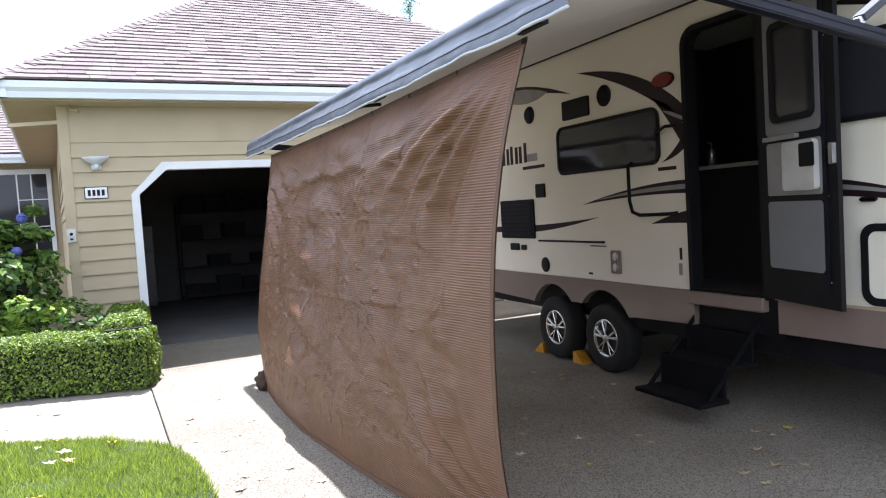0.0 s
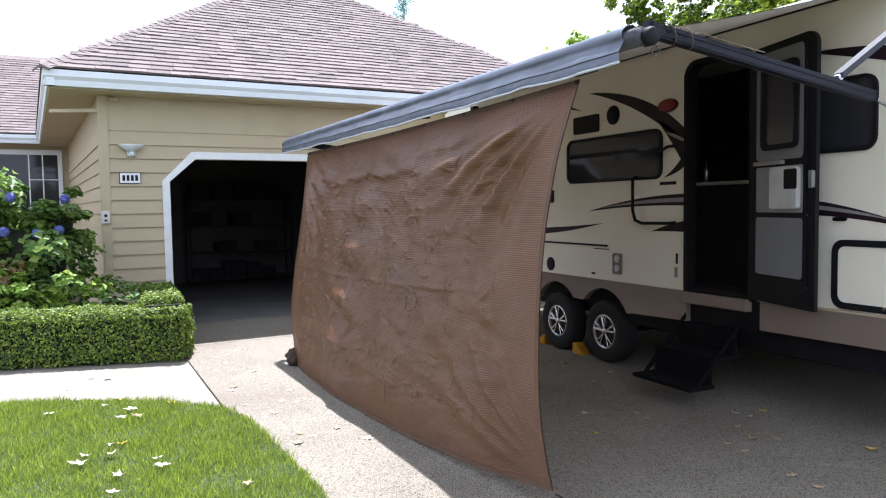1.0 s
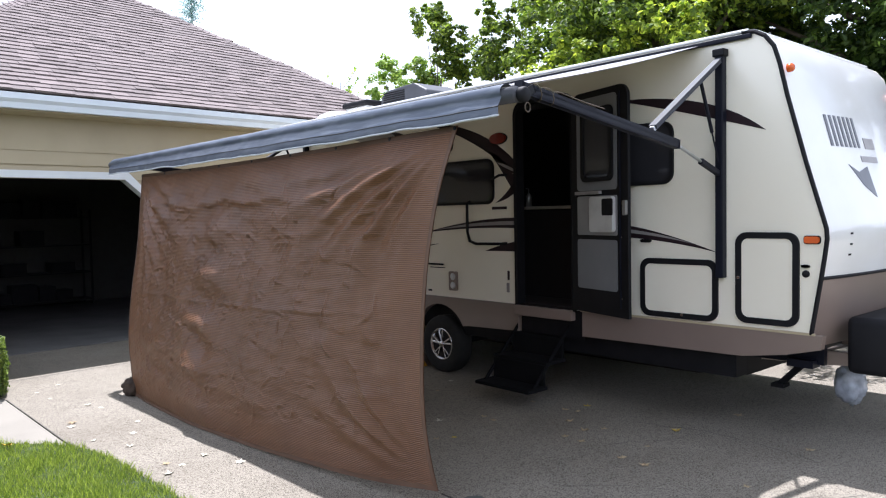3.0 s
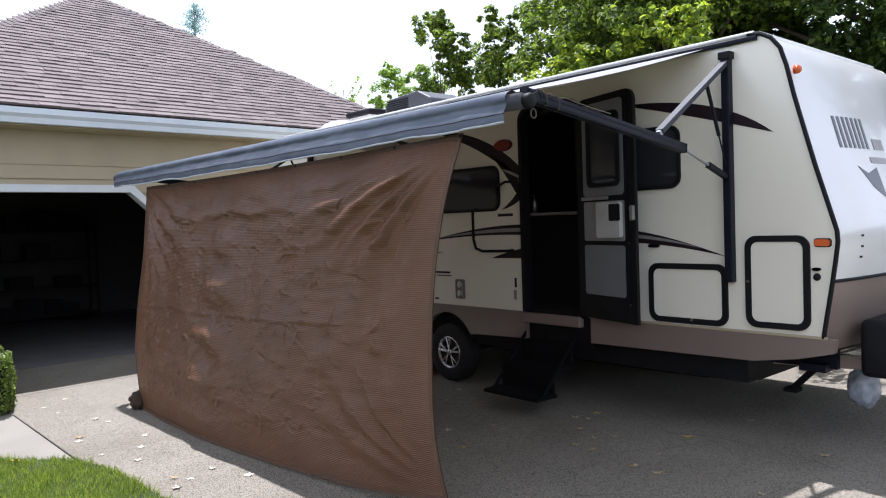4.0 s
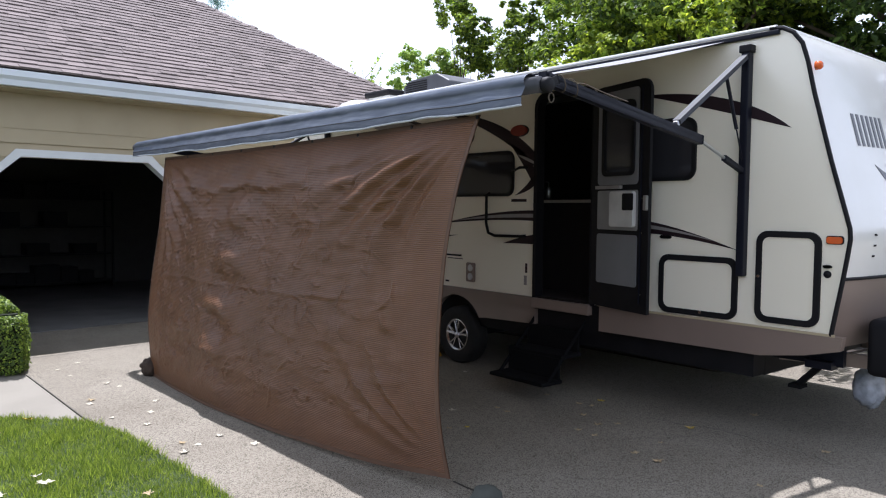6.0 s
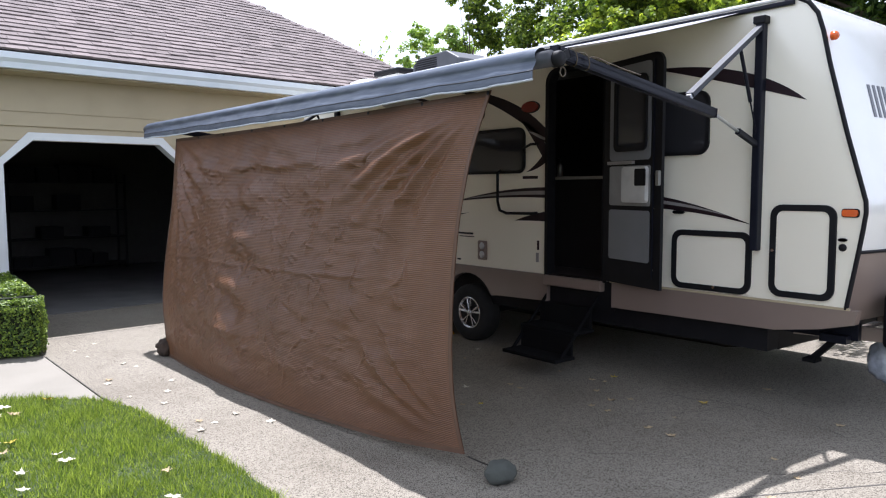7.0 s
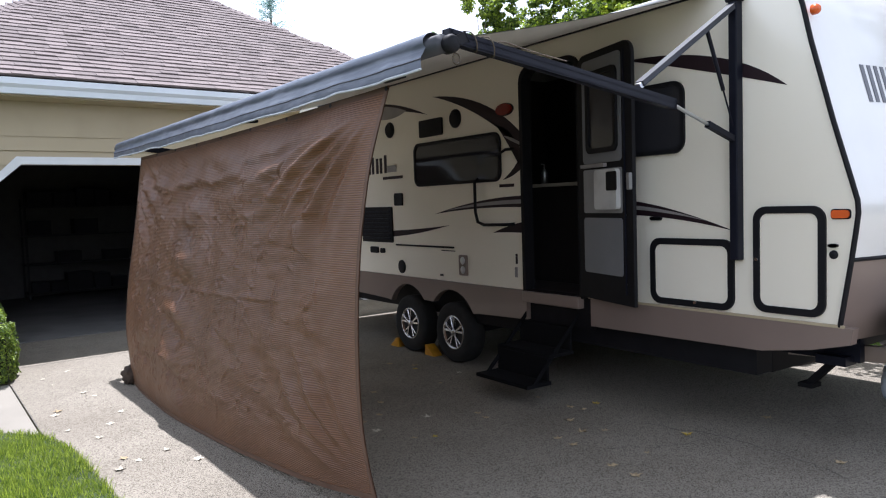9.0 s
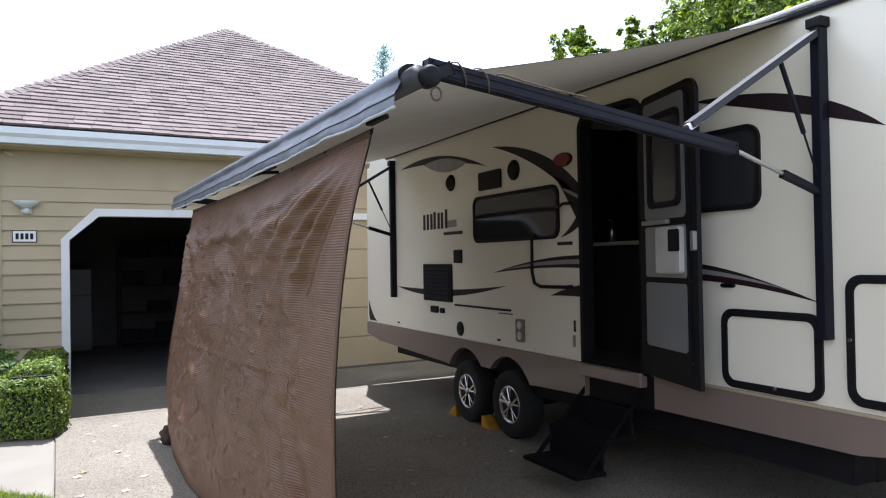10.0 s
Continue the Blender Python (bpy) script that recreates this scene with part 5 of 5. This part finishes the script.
maple = tree("maple_tree", (13.2, 8.0, 0), 6.5, clump_cloud((13.3, 7.9, 6.3), (3.6, 4.2, 3.0), 60, 0.55, 1.15, 3), 2600, 0.125, LEAF_MAPLE, "tall leafy maple with sunlit yellow-green leaves behind the trailer", 11)
p, n = crown_points([(9.4, 5.88, 4.84, 0.28), (9.4, 5.26, 4.67, 0.25), (9.4, 5.18, 4.9, 0.2), (9.4, 7.96, 4.46, 0.34), (9.3, 8.3, 4.2, 0.36), (9.4, 7.38, 4.6, 0.26), (9.5, 6.6, 4.7, 0.24), (9.4, 7.7, 4.9, 0.22)], 2600, 16)
leaf_object("young_foliage", p - np.array((13.2, 8.0, 0)), n, 0.12, LEAF_YELLOW, maple, 16)["label"] = "bright yellow-green young shoots"
tree("maple_tree", (14.5, 3.2, 0), 6.5, clump_cloud((14.3, 3.4, 6.4), (3.4, 4.0, 3.2), 46, 0.7, 1.3, 8), 2000, 0.14, LEAF_DARK, "tall dark green shaded tree behind the trailer", 12)
tree("young_tree", (11.4, 13.3, 0), 5.2, [(11.5, 13.4, 6.55, 0.42), (11.5, 13.95, 6.85, 0.36), (11.6, 13.6, 7.05, 0.30), (11.4, 12.9, 6.3, 0.36), (11.5, 12.6, 6.05, 0.34), (11.5, 13.0, 5.6, 0.46), (11.6, 12.4, 5.3, 0.5), (11.3, 13.7, 5.2, 0.4)], 6200, 0.10, LEAF_MAPLE, "slender young tree with open green foliage", 13, 0.05)
tree("young_tree", (11.5, 11.5, 0), 5.0, [(11.5, 11.55, 6.0, 0.40), (11.5, 11.25, 6.3, 0.32), (11.6, 11.8, 5.6, 0.42), (11.4, 11.3, 5.3, 0.5), (11.6, 10.9, 5.6, 0.42), (11.5, 11.7, 6.55, 0.26)], 6200, 0.10, LEAF_MAPLE, "slender young tree with open green foliage", 17, 0.05)
tree("garden_tree", (11.5, 15.2, 0), 4.6, [(11.5, 15.5, 5.75, 0.42), (11.5, 15.75, 6.15, 0.24), (11.5, 14.3, 5.4, 0.45), (11.5, 14.1, 5.75, 0.3), (11.5, 15.0, 5.2, 0.5), (11.5, 16.0, 5.35, 0.36), (11.6, 13.6, 5.1, 0.4)], 7000, 0.09, LEAF_BED, "light green garden tree behind the trailer's roof", 14, 0.05)
tree("shrub_row", (8.8, 7.0, 0), 1.2, [(8.05 + 0.12 * math.sin(k * 2.1), 4.0 + k * 0.8, 0.55 + 0.12 * math.sin(k), 0.75) for k in range(8)] + [(8.9, 3.7 + k * 1.0, 1.9, 0.95) for k in range(7)] + [(10.5, -1.0 + k * 1.3, 1.3, 1.1) for k in range(4)], 3200, 0.10, LEAF_DARK, "dense dark shrubs along the far side of the trailer", 15, 0.05)["category"] = "shrub"
# bare-topped sapling beyond the roof
sap = thing("sapling", (11.7, 18.1, 0), "thin sapling with sparse twigs beyond the roof", "sapling")
rs_ = random.Random(5)
part("stem", tube([(0, 0, 0), (0.1, 0, 3), (0.0, 0.1, 6.0)], [0.05, 0.03, 0.01], seg=6), BARK, sap)
tw, tp = bmesh.new(), []
for k in range(14):
    b = Vector((rs_.uniform(-.1, .1), 0, rs_.uniform(4.2, 5.8)))
    e = b + Vector((rs_.uniform(-.9, .9), rs_.uniform(-.4, .4), rs_.uniform(0.3, 0.9)))
    tube([b, b.lerp(e, 0.5) + Vector((0, 0, -0.05)), e], [0.012, 0.009, 0.005], tw, seg=4)
    tp += [tuple(b.lerp(e, rs_.uniform(0.3, 1.05)) + Vector((rs_.uniform(-.1, .1),) * 3)) for _ in range(9)]
part("twig", tw, BARK, sap)
leaf_object("crown", np.array(tp), unit(np.random.RandomState(2).normal(size=(len(tp), 3))), 0.14, LEAF_BED, sap, 21)
# far conifer
fir = thing("conifer", (33.5, 80, 0), "distant blue-green conifer top above the roof", "tree")
part("trunk", tube([(0, 0, 0), (0, 0, 27.5)], [0.5, 0.04], seg=8), BARK, fir)
rs = np.random.RandomState(6)
k = 7000
bough = rs.uniform(0, 1, (220, 4))
which = rs.randint(0, 220, k)
h = 12 + 15.3 * bough[which, 0] ** 0.8
ang = bough[which, 1] * 6.283 + rs.normal(0, 0.10, k)
rad = ((28.2 - h) * 0.42 + 0.6) * (0.55 + 0.6 * bough[which, 2]) * rs.uniform(0.05, 1, k)
pts = np.stack([rad * np.cos(ang), rad * np.sin(ang), h + 0.18 * rad + rs.normal(0, 0.16, k)], 1)
leaf_object("crown", pts, unit(rs.normal(size=(k, 3)) + np.array([0, 0, 1])), 0.26, LEAF_FIR, fir, 22, aspect=0.4)


# hedge: an L of clipped box, the long side along the walkway
def hedge_points(n, seed):
    rs = np.random.RandomState(seed)
    out, nor = [], []
    # front: from (0.72, 8.3) towards (-3.6, 9.5); return: back along the drive
    for a, b, w, share, top in (((0.74, 8.50), (-4.0, 9.75), 0.60, 0.72, 0.60), ((0.48, 8.6), (0.55, 10.55), 0.46, 0.28, 0.70)):
        a, b = np.array(a), np.array(b)
        d = (b - a) / np.linalg.norm(b - a)
        s = np.array([-d[1], d[0]])
        length = np.linalg.norm(b - a)
        m = int(n * share)
        t = rs.uniform(0, 1, m)
        kind = rs.uniform(0, 1, m)
        across_ = rs.uniform(-1, 1, m)
        z = rs.uniform(0.02, top, m)
        normal = np.zeros((m, 3))
        topf = kind < 0.38
        side = (kind >= 0.38) & (kind < 0.90)
        endf = kind >= 0.90
        z[topf] = top
        normal[topf] = (0, 0, 1)
        sg = np.sign(across_)
        across_[side] = sg[side]
        normal[side] = np.stack([s[0] * sg, s[1] * sg, 0 * sg], 1)[side]
        t[endf] = (rs.uniform(0, 1, m) > 0.5)[endf] * 1.0
        normal[endf] = np.stack([d[0] * (2 * t - 1), d[1] * (2 * t - 1), 0 * t], 1)[endf]
        x = a[0] + d[0] * t * length + s[0] * across_ * w / 2
        y = a[1] + d[1] * t * length + s[1] * across_ * w / 2
        p = np.stack([x, y, z], 1)
        bump = np.array([0.035 * noise.noise(Vector(q) * 5) + 0.02 * noise.noise(Vector(q) * 14) for q in p])
        # rounded shoulders
        sh = np.maximum(0, z - (top - 0.09)) / 0.09 * np.maximum(0, np.abs(across_) - 0.75) / 0.25
        p[:, 2] -= 0.05 * sh
        p += normal * (bump + rs.uniform(-0.05, 0.02, m))[:, None]
        out.append(p)
        nor.append(unit(normal + rs.normal(size=(m, 3)) * 0.55 + np.array([0, 0, 0.25])))
    return np.concatenate(out), np.concatenate(nor)


hedge = thing("hedge", (0, 9, 0), "low clipped green box hedge along the walkway", "hedge")
p, n = hedge_points(62000, 31)
leaf_object("foliage", p - np.array((0, 9, 0)), n, 0.034, LEAF_HEDGE, hedge, 32)
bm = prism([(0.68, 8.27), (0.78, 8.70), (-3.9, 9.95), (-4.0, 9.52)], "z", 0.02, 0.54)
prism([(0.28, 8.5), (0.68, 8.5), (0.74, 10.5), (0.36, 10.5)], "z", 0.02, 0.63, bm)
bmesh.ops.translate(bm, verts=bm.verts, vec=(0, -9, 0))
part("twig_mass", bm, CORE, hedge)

# hydrangea with blue heads
hyd = thing("hydrangea", (-1.0, 10.4, 0), "tall hydrangea bush with blue flower heads before the house", "shrub")
cl = [(-1.2, 10.45, 1.2, 0.75), (-0.8, 10.5, 1.1, 0.55), (-1.65, 10.5, 1.45, 0.75), (-1.35, 10.4, 1.85, 0.5), (-0.65, 10.6, 1.6, 0.42), (-2.05, 10.6, 1.7, 0.7), (-0.95, 10.6, 0.7, 0.55)]
p, n = crown_points(cl, 4200, 41, 0.3)
leaf_object("foliage", p - np.array((-1.0, 10.4, 0)), n, 0.115, LEAF_HYD, hyd, 42, aspect=0.7)
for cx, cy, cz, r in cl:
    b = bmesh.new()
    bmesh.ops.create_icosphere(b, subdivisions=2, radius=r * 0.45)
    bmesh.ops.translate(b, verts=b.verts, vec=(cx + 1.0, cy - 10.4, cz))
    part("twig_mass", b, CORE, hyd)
rs = np.random.RandomState(44)
for cx, cy, cz in ((-1.13, 9.78, 1.92), (-1.21, 9.75, 1.50), (-0.87, 9.92, 1.46), (-0.55, 10.2, 1.9), (-0.63, 10.12, 1.5), (-1.5, 9.8, 1.7), (-1.7, 9.85, 2.05), (-0.75, 10.1, 1.2), (-1.35, 9.8, 1.1)):
    d = unit(rs.normal(size=(240, 3)))
    leaf_object("flower_head", d * 0.058 + np.array((cx + 1.0, cy - 10.4, cz)), d, 0.03, PETAL, hyd, 45, aspect=0.95)

# bed plants between hedge and house
for i, (cx, cy, cz, r, m, lab) in enumerate(((-0.42, 9.55, 0.66, 0.34, LEAF_BED, "bright green leafy plant in the bed"), (-1.0, 9.6, 0.68, 0.36, LEAF_BED, "bright green leafy plant in the bed"), (0.0, 9.75, 0.56, 0.32, LEAF_HYD, "mid-green low plant in the bed"), (-1.5, 9.75, 0.7, 0.38, LEAF_BED, "bright green leafy plant in the bed"), (-2.1, 9.9, 0.7, 0.4, LEAF_BED, "bright green leafy plant in the bed"), (-1.28, 9.8, 0.95, 0.26, DRY, "dry straw-coloured tuft in the bed"))):
    pl = thing("bed_plant", (cx, cy, 0), lab, "plant", "bed plants")
    p, n = crown_points([(0, 0, cz, r), (0.12, 0.05, cz * 0.5, r * 0.9)], 3600, 50 + i, 0.3)
    leaf_object("foliage", p, n, 0.10, m, pl, 60 + i, aspect=0.6)
    part("stem", tube([(0, 0, 0), (0.02, 0, cz)], 0.02, seg=6), CORE, pl)

# grass
def inside(x, y, poly):
    c = np.zeros(len(x), bool)
    for (x0, y0), (x1, y1) in zip(poly, poly[1:] + poly[:1]):
        if y0 != y1:
            c ^= ((y0 > y) != (y1 > y)) & (x < (x1 - x0) * (y - y0) / (y1 - y0) + x0)
    return c


rs = np.random.RandomState(71)
N = 230000
gx, gy = rs.uniform(-3.2, 1.0, N), rs.uniform(2.0, 7.9, N)
ok = inside(gx, gy, [(x + 0.012, y + 0.012) for x, y in lawn_edge()])
gx, gy = gx[ok], gy[ok]
n = len(gx)
tuft = np.array([noise.noise(Vector((x * 3, y * 3, 0))) + 0.6 * noise.noise(Vector((x * 11, y * 11, 4))) for x, y in zip(gx, gy)])
hh = (0.038 + 0.028 * tuft) * rs.uniform(0.5, 1.7, n)
hh = np.maximum(hh, 0.012)
an = rs.uniform(0, 6.283, n)
w = rs.uniform(0.002, 0.004, n)
lean = rs.uniform(0.1, 0.9, n) * hh
la = rs.uniform(0, 6.283, n)
z0 = np.full(n, 0.008)
A = np.stack([gx - np.cos(an) * w, gy - np.sin(an) * w, z0], 1)
B = np.stack([gx + np.cos(an) * w, gy + np.sin(an) * w, z0], 1)
T = np.stack([gx + np.cos(la) * lean, gy + np.sin(la) * lean, z0 + hh], 1)
verts = np.stack([A, B, T], 1).reshape(-1, 3)
g = raw("grass", verts.tolist(), np.arange(3 * n).reshape(-1, 3).tolist(), GRASS)
tagged(g, "short green grass blades covering the lawn", "grass", kind="stuff")

# fallen leaves
LEAF_FALLEN = [mat("dry fallen leaf", (0.42, 0.33, 0.20), 0.8, dark=(0.25, 0.17, 0.09), scale=30), mat("pale dry leaf", (0.60, 0.56, 0.46), 0.8, dark=(0.42, 0.36, 0.26), scale=30), mat("yellow fallen leaf", (0.55, 0.40, 0.04), 0.7, dark=(0.40, 0.26, 0.03), scale=30)]


def maple_leaf(seed):
    bm = bmesh.new()
    rs = random.Random(seed)
    out = []
    for k in range(20):
        t = 2 * math.pi * k / 20
        r = (0.5 + 0.5 * abs(math.cos(2.5 * t))) * (1.0 if k % 2 == 0 else 0.62) * 0.055
        out.append((r * math.cos(t), r * math.sin(t)))
    c = bm.verts.new((0, 0, 0.004))
    curl = rs.uniform(2, 7)
    ring_ = [bm.verts.new((x, y, 0.006 + curl * (x * x + 0.3 * y * y) + 0.006 * math.sin(9 * x / 0.05 + seed))) for x, y in out]
    for a, b in zip(ring_, ring_[1:] + ring_[:1]):
        bm.faces.new((c, a, b))
    me = bpy.data.meshes.new("fallen_leaf")
    bm.to_mesh(me)
    bm.free()
    me.materials.append(LEAF_FALLEN[seed % 3])
    return me


LEAF_MESH = [maple_leaf(k) for k in range(6)]
rs = random.Random(9)
spots = [(3.14, 3.88, 2), (1.23, 4.84, 1), (1.15, 4.95, 0), (4.59, 2.69, 0), (3.76, 4.15, 0), (3.67, 2.4, 0), (4.58, 2.69, 2), (1.05, 7.9, 1), (1.25, 7.3, 1), (0.95, 6.7, 0), (1.4, 6.3, 1), (1.1, 5.6, 1)]
spots += [(rs.uniform(0.9, 1.65), rs.uniform(4.2, 8.9), 1) for _ in range(10)]
spots += [(rs.uniform(2.4, 4.7), rs.uniform(3.0, 8.8), rs.choice((0, 0, 0, 1, 0, 2))) for _ in range(40)]
spots += [(rs.uniform(2.2, 5.5), rs.uniform(1.2, 3.0), 0) for _ in range(8)]
spots += [(rs.uniform(-1.4, 0.85), rs.uniform(3.2, 6.6), rs.choice((1, 1, 1, 2, 0))) for _ in range(30)]
spots += [(rs.uniform(-0.9, 0.7), rs.uniform(7.1, 8.2), 1) for _ in range(5)]
pool_edge = lawn_edge()
for x, y, c in spots:
    on_lawn = bool(inside(np.array([x]), np.array([y]), pool_edge)[0])
    lf = new("fallen_leaf", LEAF_MESH[c + 3 * rs.randrange(2)])
    sc_ = rs.uniform(0.75, 1.25) if on_lawn else rs.uniform(0.5, 1.0)
    lf.matrix_world = pose(x, y, 0.045 if on_lawn else 0.001, rs.uniform(-12, 12) if on_lawn else 0, rs.uniform(-12, 12) if on_lawn else 0, rs.uniform(0, 360)) @ Matrix.Scale(sc_, 4)
    tagged(lf, ("pale dry", "yellowed", "brown dry")[{0: 2, 1: 0, 2: 1}[c]] + " curled maple leaf lying on the " + ("grass" if on_lawn else "concrete"), "leaf", "fallen leaves")

# joint between walkway and drive, cracks
JOINT = mat("dark joint filler", (0.10, 0.09, 0.08), 0.95)


def seam(name, pts, width, label, jit=0.0, seed=1):
    rs = random.Random(seed)
    path = []
    for a, b in zip(pts, pts[1:]):
        for k in range(8):
            t = k / 8
            path.append(Vector((a[0] + (b[0] - a[0]) * t + rs.uniform(-jit, jit), a[1] + (b[1] - a[1]) * t + rs.uniform(-jit, jit), 0.0)))
    path.append(Vector((*pts[-1], 0)))
    bm = bmesh.new()
    prev = None
    for i, p in enumerate(path):
        d = (path[min(i + 1, len(path) - 1)] - path[max(0, i - 1)]).normalized()
        s = Vector((-d.y, d.x, 0)) * width * rs.uniform(0.6, 1.2) / 2
        row = [bm.verts.new(p - s + Vector((0, 0, 0.0026))), bm.verts.new(p + s + Vector((0, 0, 0.0026)))]
        if prev:
            bm.faces.new((prev[0], prev[1], row[1], row[0]))
        prev = row
    ob = link(name, bm, JOINT)
    tagged(ob, label, "joint", kind="structure")


seam("joint", [(0.70, 8.2), (0.755, 5.85)], 0.007, "dark joint between walkway and drive")
seam("joint", [(0.72, 9.15), (4.7, 9.45), (9.0, 9.8)], 0.012, "dark joint across the drive")
seam("crack", [(4.58, 3.08), (4.74, 2.47), (4.7, 1.93), (4.61, 1.54)], 0.008, "thin dark crack in the drive", 0.03, 3)
seam("joint", [(2.28, 1.96), (3.6, 1.24), (3.91, 1.07), (7.42, -0.85)], 0.012, "dark joint across the drive")
seam("crack", [(3.9, 2.9), (4.3, 2.6), (4.9, 2.45)], 0.006, "thin dark crack in the drive", 0.03, 4)

seam("crack", [(2.6, 6.4), (3.0, 5.6), (3.7, 5.0), (4.4, 4.6)], 0.005, "thin dark crack in the drive", 0.03, 5)
seam("crack", [(2.9, 2.6), (3.3, 2.2), (3.5, 1.6), (4.2, 1.1)], 0.005, "thin dark crack in the drive", 0.03, 6)

# ---- siding boards and shingles ----
LAP = 0.195


def board(u0, u1, z, cut=None):
    """One lapped board, its lower edge proud of the one below."""
    h = LAP + 0.015
    bm = bmesh.new()
    vs = [(u0, 0.02, z), (u1, 0.02, z), (u1, -0.024, z), (u0, -0.024, z), (u0, 0.02, z + h), (u1, 0.02, z + h), (u1, 0.006, z + h), (u0, 0.006, z + h)]
    if cut:
        for k in ((4, 7) if cut[0] == "l" else (5, 6)):
            vs[k] = (cut[2], *vs[k][1:])
        for k in ((0, 3) if cut[0] == "l" else (1, 2)):
            vs[k] = (cut[1], *vs[k][1:])
    q = [bm.verts.new(v) for v in vs]
    for f in ((0, 1, 2, 3), (4, 7, 6, 5), (0, 3, 7, 4), (1, 5, 6, 2), (3, 2, 6, 7), (0, 4, 5, 1)):
        bm.faces.new([q[k] for k in f])
    return bm


SIDING_PIECE = pieces_vary(SIDING.copy(), 0.03)
z = 0.10
while z < 2.80:
    a0, b0, a1, b1 = *DOORS[0], *DOORS[1]
    def edge_at(zz, a, s):
        """Where the trim's outer edge stands at a height, on the left (s=1) or right (s=-1) of an opening."""
        k = min(max(0.0, zz - (HEAD - CHAM)), CHAM)
        return a + s * k
    if z + LAP < HEAD:
        spans = [(0.10, a0, a0, 1, None), (b0, a1, a1, 1, b0), (b1, W, None, 0, b1)]
        for u0, u1, right, s, left in spans:
            bm = board(u0, u1, z, None)
            for v in bm.verts:
                if right is not None and abs(v.co.x - u1) < 1e-6:
                    v.co.x = edge_at(v.co.z, right, 1) + 0.01
                elif left is not None and abs(v.co.x - u0) < 1e-6:
                    v.co.x = edge_at(v.co.z, left, -1) - 0.01
            part("siding_board", bm, SIDING_PIECE, house)
    else:
        part("siding_board", board(0.10, W, z), SIDING_PIECE, house)
    # the side wall's boards, turned round the corner
    bm = board(0.11, 9.35, z)
    for v in bm.verts:
        v.co = Vector((v.co.y + 0.0, v.co.x, v.co.z))
    for v in bm.verts:
        v.co.x = min(v.co.x, 0.0) if v.co.x < 0.01 else v.co.x * 0.1
    part("siding_board", bm, SIDING_PIECE, house)
    z += 0.1965

part("frieze_board", box(0.10, W, -0.012, 0.02, z - 0.0, 3.33), SIDING_TRIM, house)
ROWS_, EXPO = 40, 0.146
SLOPE = math.sqrt(1 + PITCH ** 2)


def tab_mesh(w, seed):
    """One shingle tab in its roof plane: x along the eave, y up the slope."""
    rs = random.Random(seed)
    t = rs.uniform(0.014, 0.024)
    h = EXPO + 0.03
    v = [(0, 0, 0.0), (w, 0, 0.0), (w, h, 0.0), (0, h, 0.0), (0.002, 0, t + 0.004), (w - 0.002, 0, t + 0.004), (w - 0.002, h, 0.003), (0.002, h, 0.003)]
    f = [(0, 1, 5, 4), (1, 2, 6, 5), (3, 0, 4, 7), (4, 5, 6, 7)]
    return v, f


def roof_rows(u_left, u_right, v0, rows, parent, limit, seed, narrowing=1.0):
    """Tabs course by course; those of the lowest courses as pieces, the others joined."""
    rs = random.Random(seed)
    meshes = []
    for k in range(8):
        v, f = tab_mesh(0.20 + 0.025 * k, k)
        me = bpy.data.meshes.new("shingle")
        me.from_pydata(v, [], f)
        me.materials.append(SHINGLE_PIECE)
        meshes.append((0.20 + 0.025 * k, me))
    verts, faces, made = [], [], 0
    tilt = math.atan(PITCH)
    for r in range(rows):
        s = r * EXPO
        run = s / SLOPE
        a, b = u_left + run * narrowing, u_right - run * narrowing
        u = a - rs.uniform(0, 0.15)
        zz, vv = EAVE + PITCH * run, v0 + run
        while u < b:
            w, me = meshes[rs.randrange(8)]
            x = max(u, a)
            if x + w > b + 0.12:
                break
            m = Matrix.Translation((x, vv, zz + 0.006)) @ Matrix.Rotation(tilt, 4, "X") @ Matrix.Translation((0, rs.choice((0, 0, 0.0, -0.012)), 0))
            if made < limit and x < 4.5:
                ob = new("shingle", me)
                ob.parent = parent
                ob.matrix_basis = m
                made += 1
            else:
                base = len(verts)
                verts += [tuple(m @ v.co) for v in me.vertices]
                faces += [tuple(base + k for k in p.vertices) for p in me.polygons]
            u += w
    ob = raw("shingles", verts, faces, SHINGLE_ISLE, parent)
    ob["kind"] = "stuff"


roof_rows(L, R, F, int(HALF * SLOPE / EXPO), roof, 290, 81)
roof_rows(-7.0, 0.55, 8.75, 31, wing, 0, 82, 0.0)
# hip caps along both front hips
for side in (-1, 1):
    a = Vector((L if side < 0 else R, F, EAVE))
    b = Vector(((L + R) / 2, F + HALF, TOP))
    d = b - a
    steps = int(d.length / 0.15)
    for k in range(steps):
        p0, p1 = a + d * (k / steps), a + d * ((k + 1.25) / steps)
        n1 = Vector((0, -PITCH, 1)).normalized()
        n2 = Vector((side * PITCH, 0, 1)).normalized()
        e1, e2 = d.normalized().cross(n1) * (-side) , d.normalized().cross(n2) * side
        bm = bmesh.new()
        up = Vector((0, 0, 0.03))
        rows_ = []
        for p, lift in ((p0, 0.026), (p1, 0.010)):
            rows_.append([bm.verts.new(p + e1 * 0.14 + n1 * lift), bm.verts.new(p + Vector((0, 0, lift + 0.012))), bm.verts.new(p + e2 * 0.14 + n2 * lift)])
        for j in range(2):
            bm.faces.new((rows_[0][j], rows_[0][j + 1], rows_[1][j + 1], rows_[1][j]))
        low_ = [bm.verts.new(v.co - Vector((0, 0, 0.035))) for v in rows_[0]]
        for j in range(2):
            bm.faces.new((low_[j], low_[j + 1], rows_[0][j + 1], rows_[0][j]))
        part("hip_shingle", bm, SHINGLE_PIECE, roof)
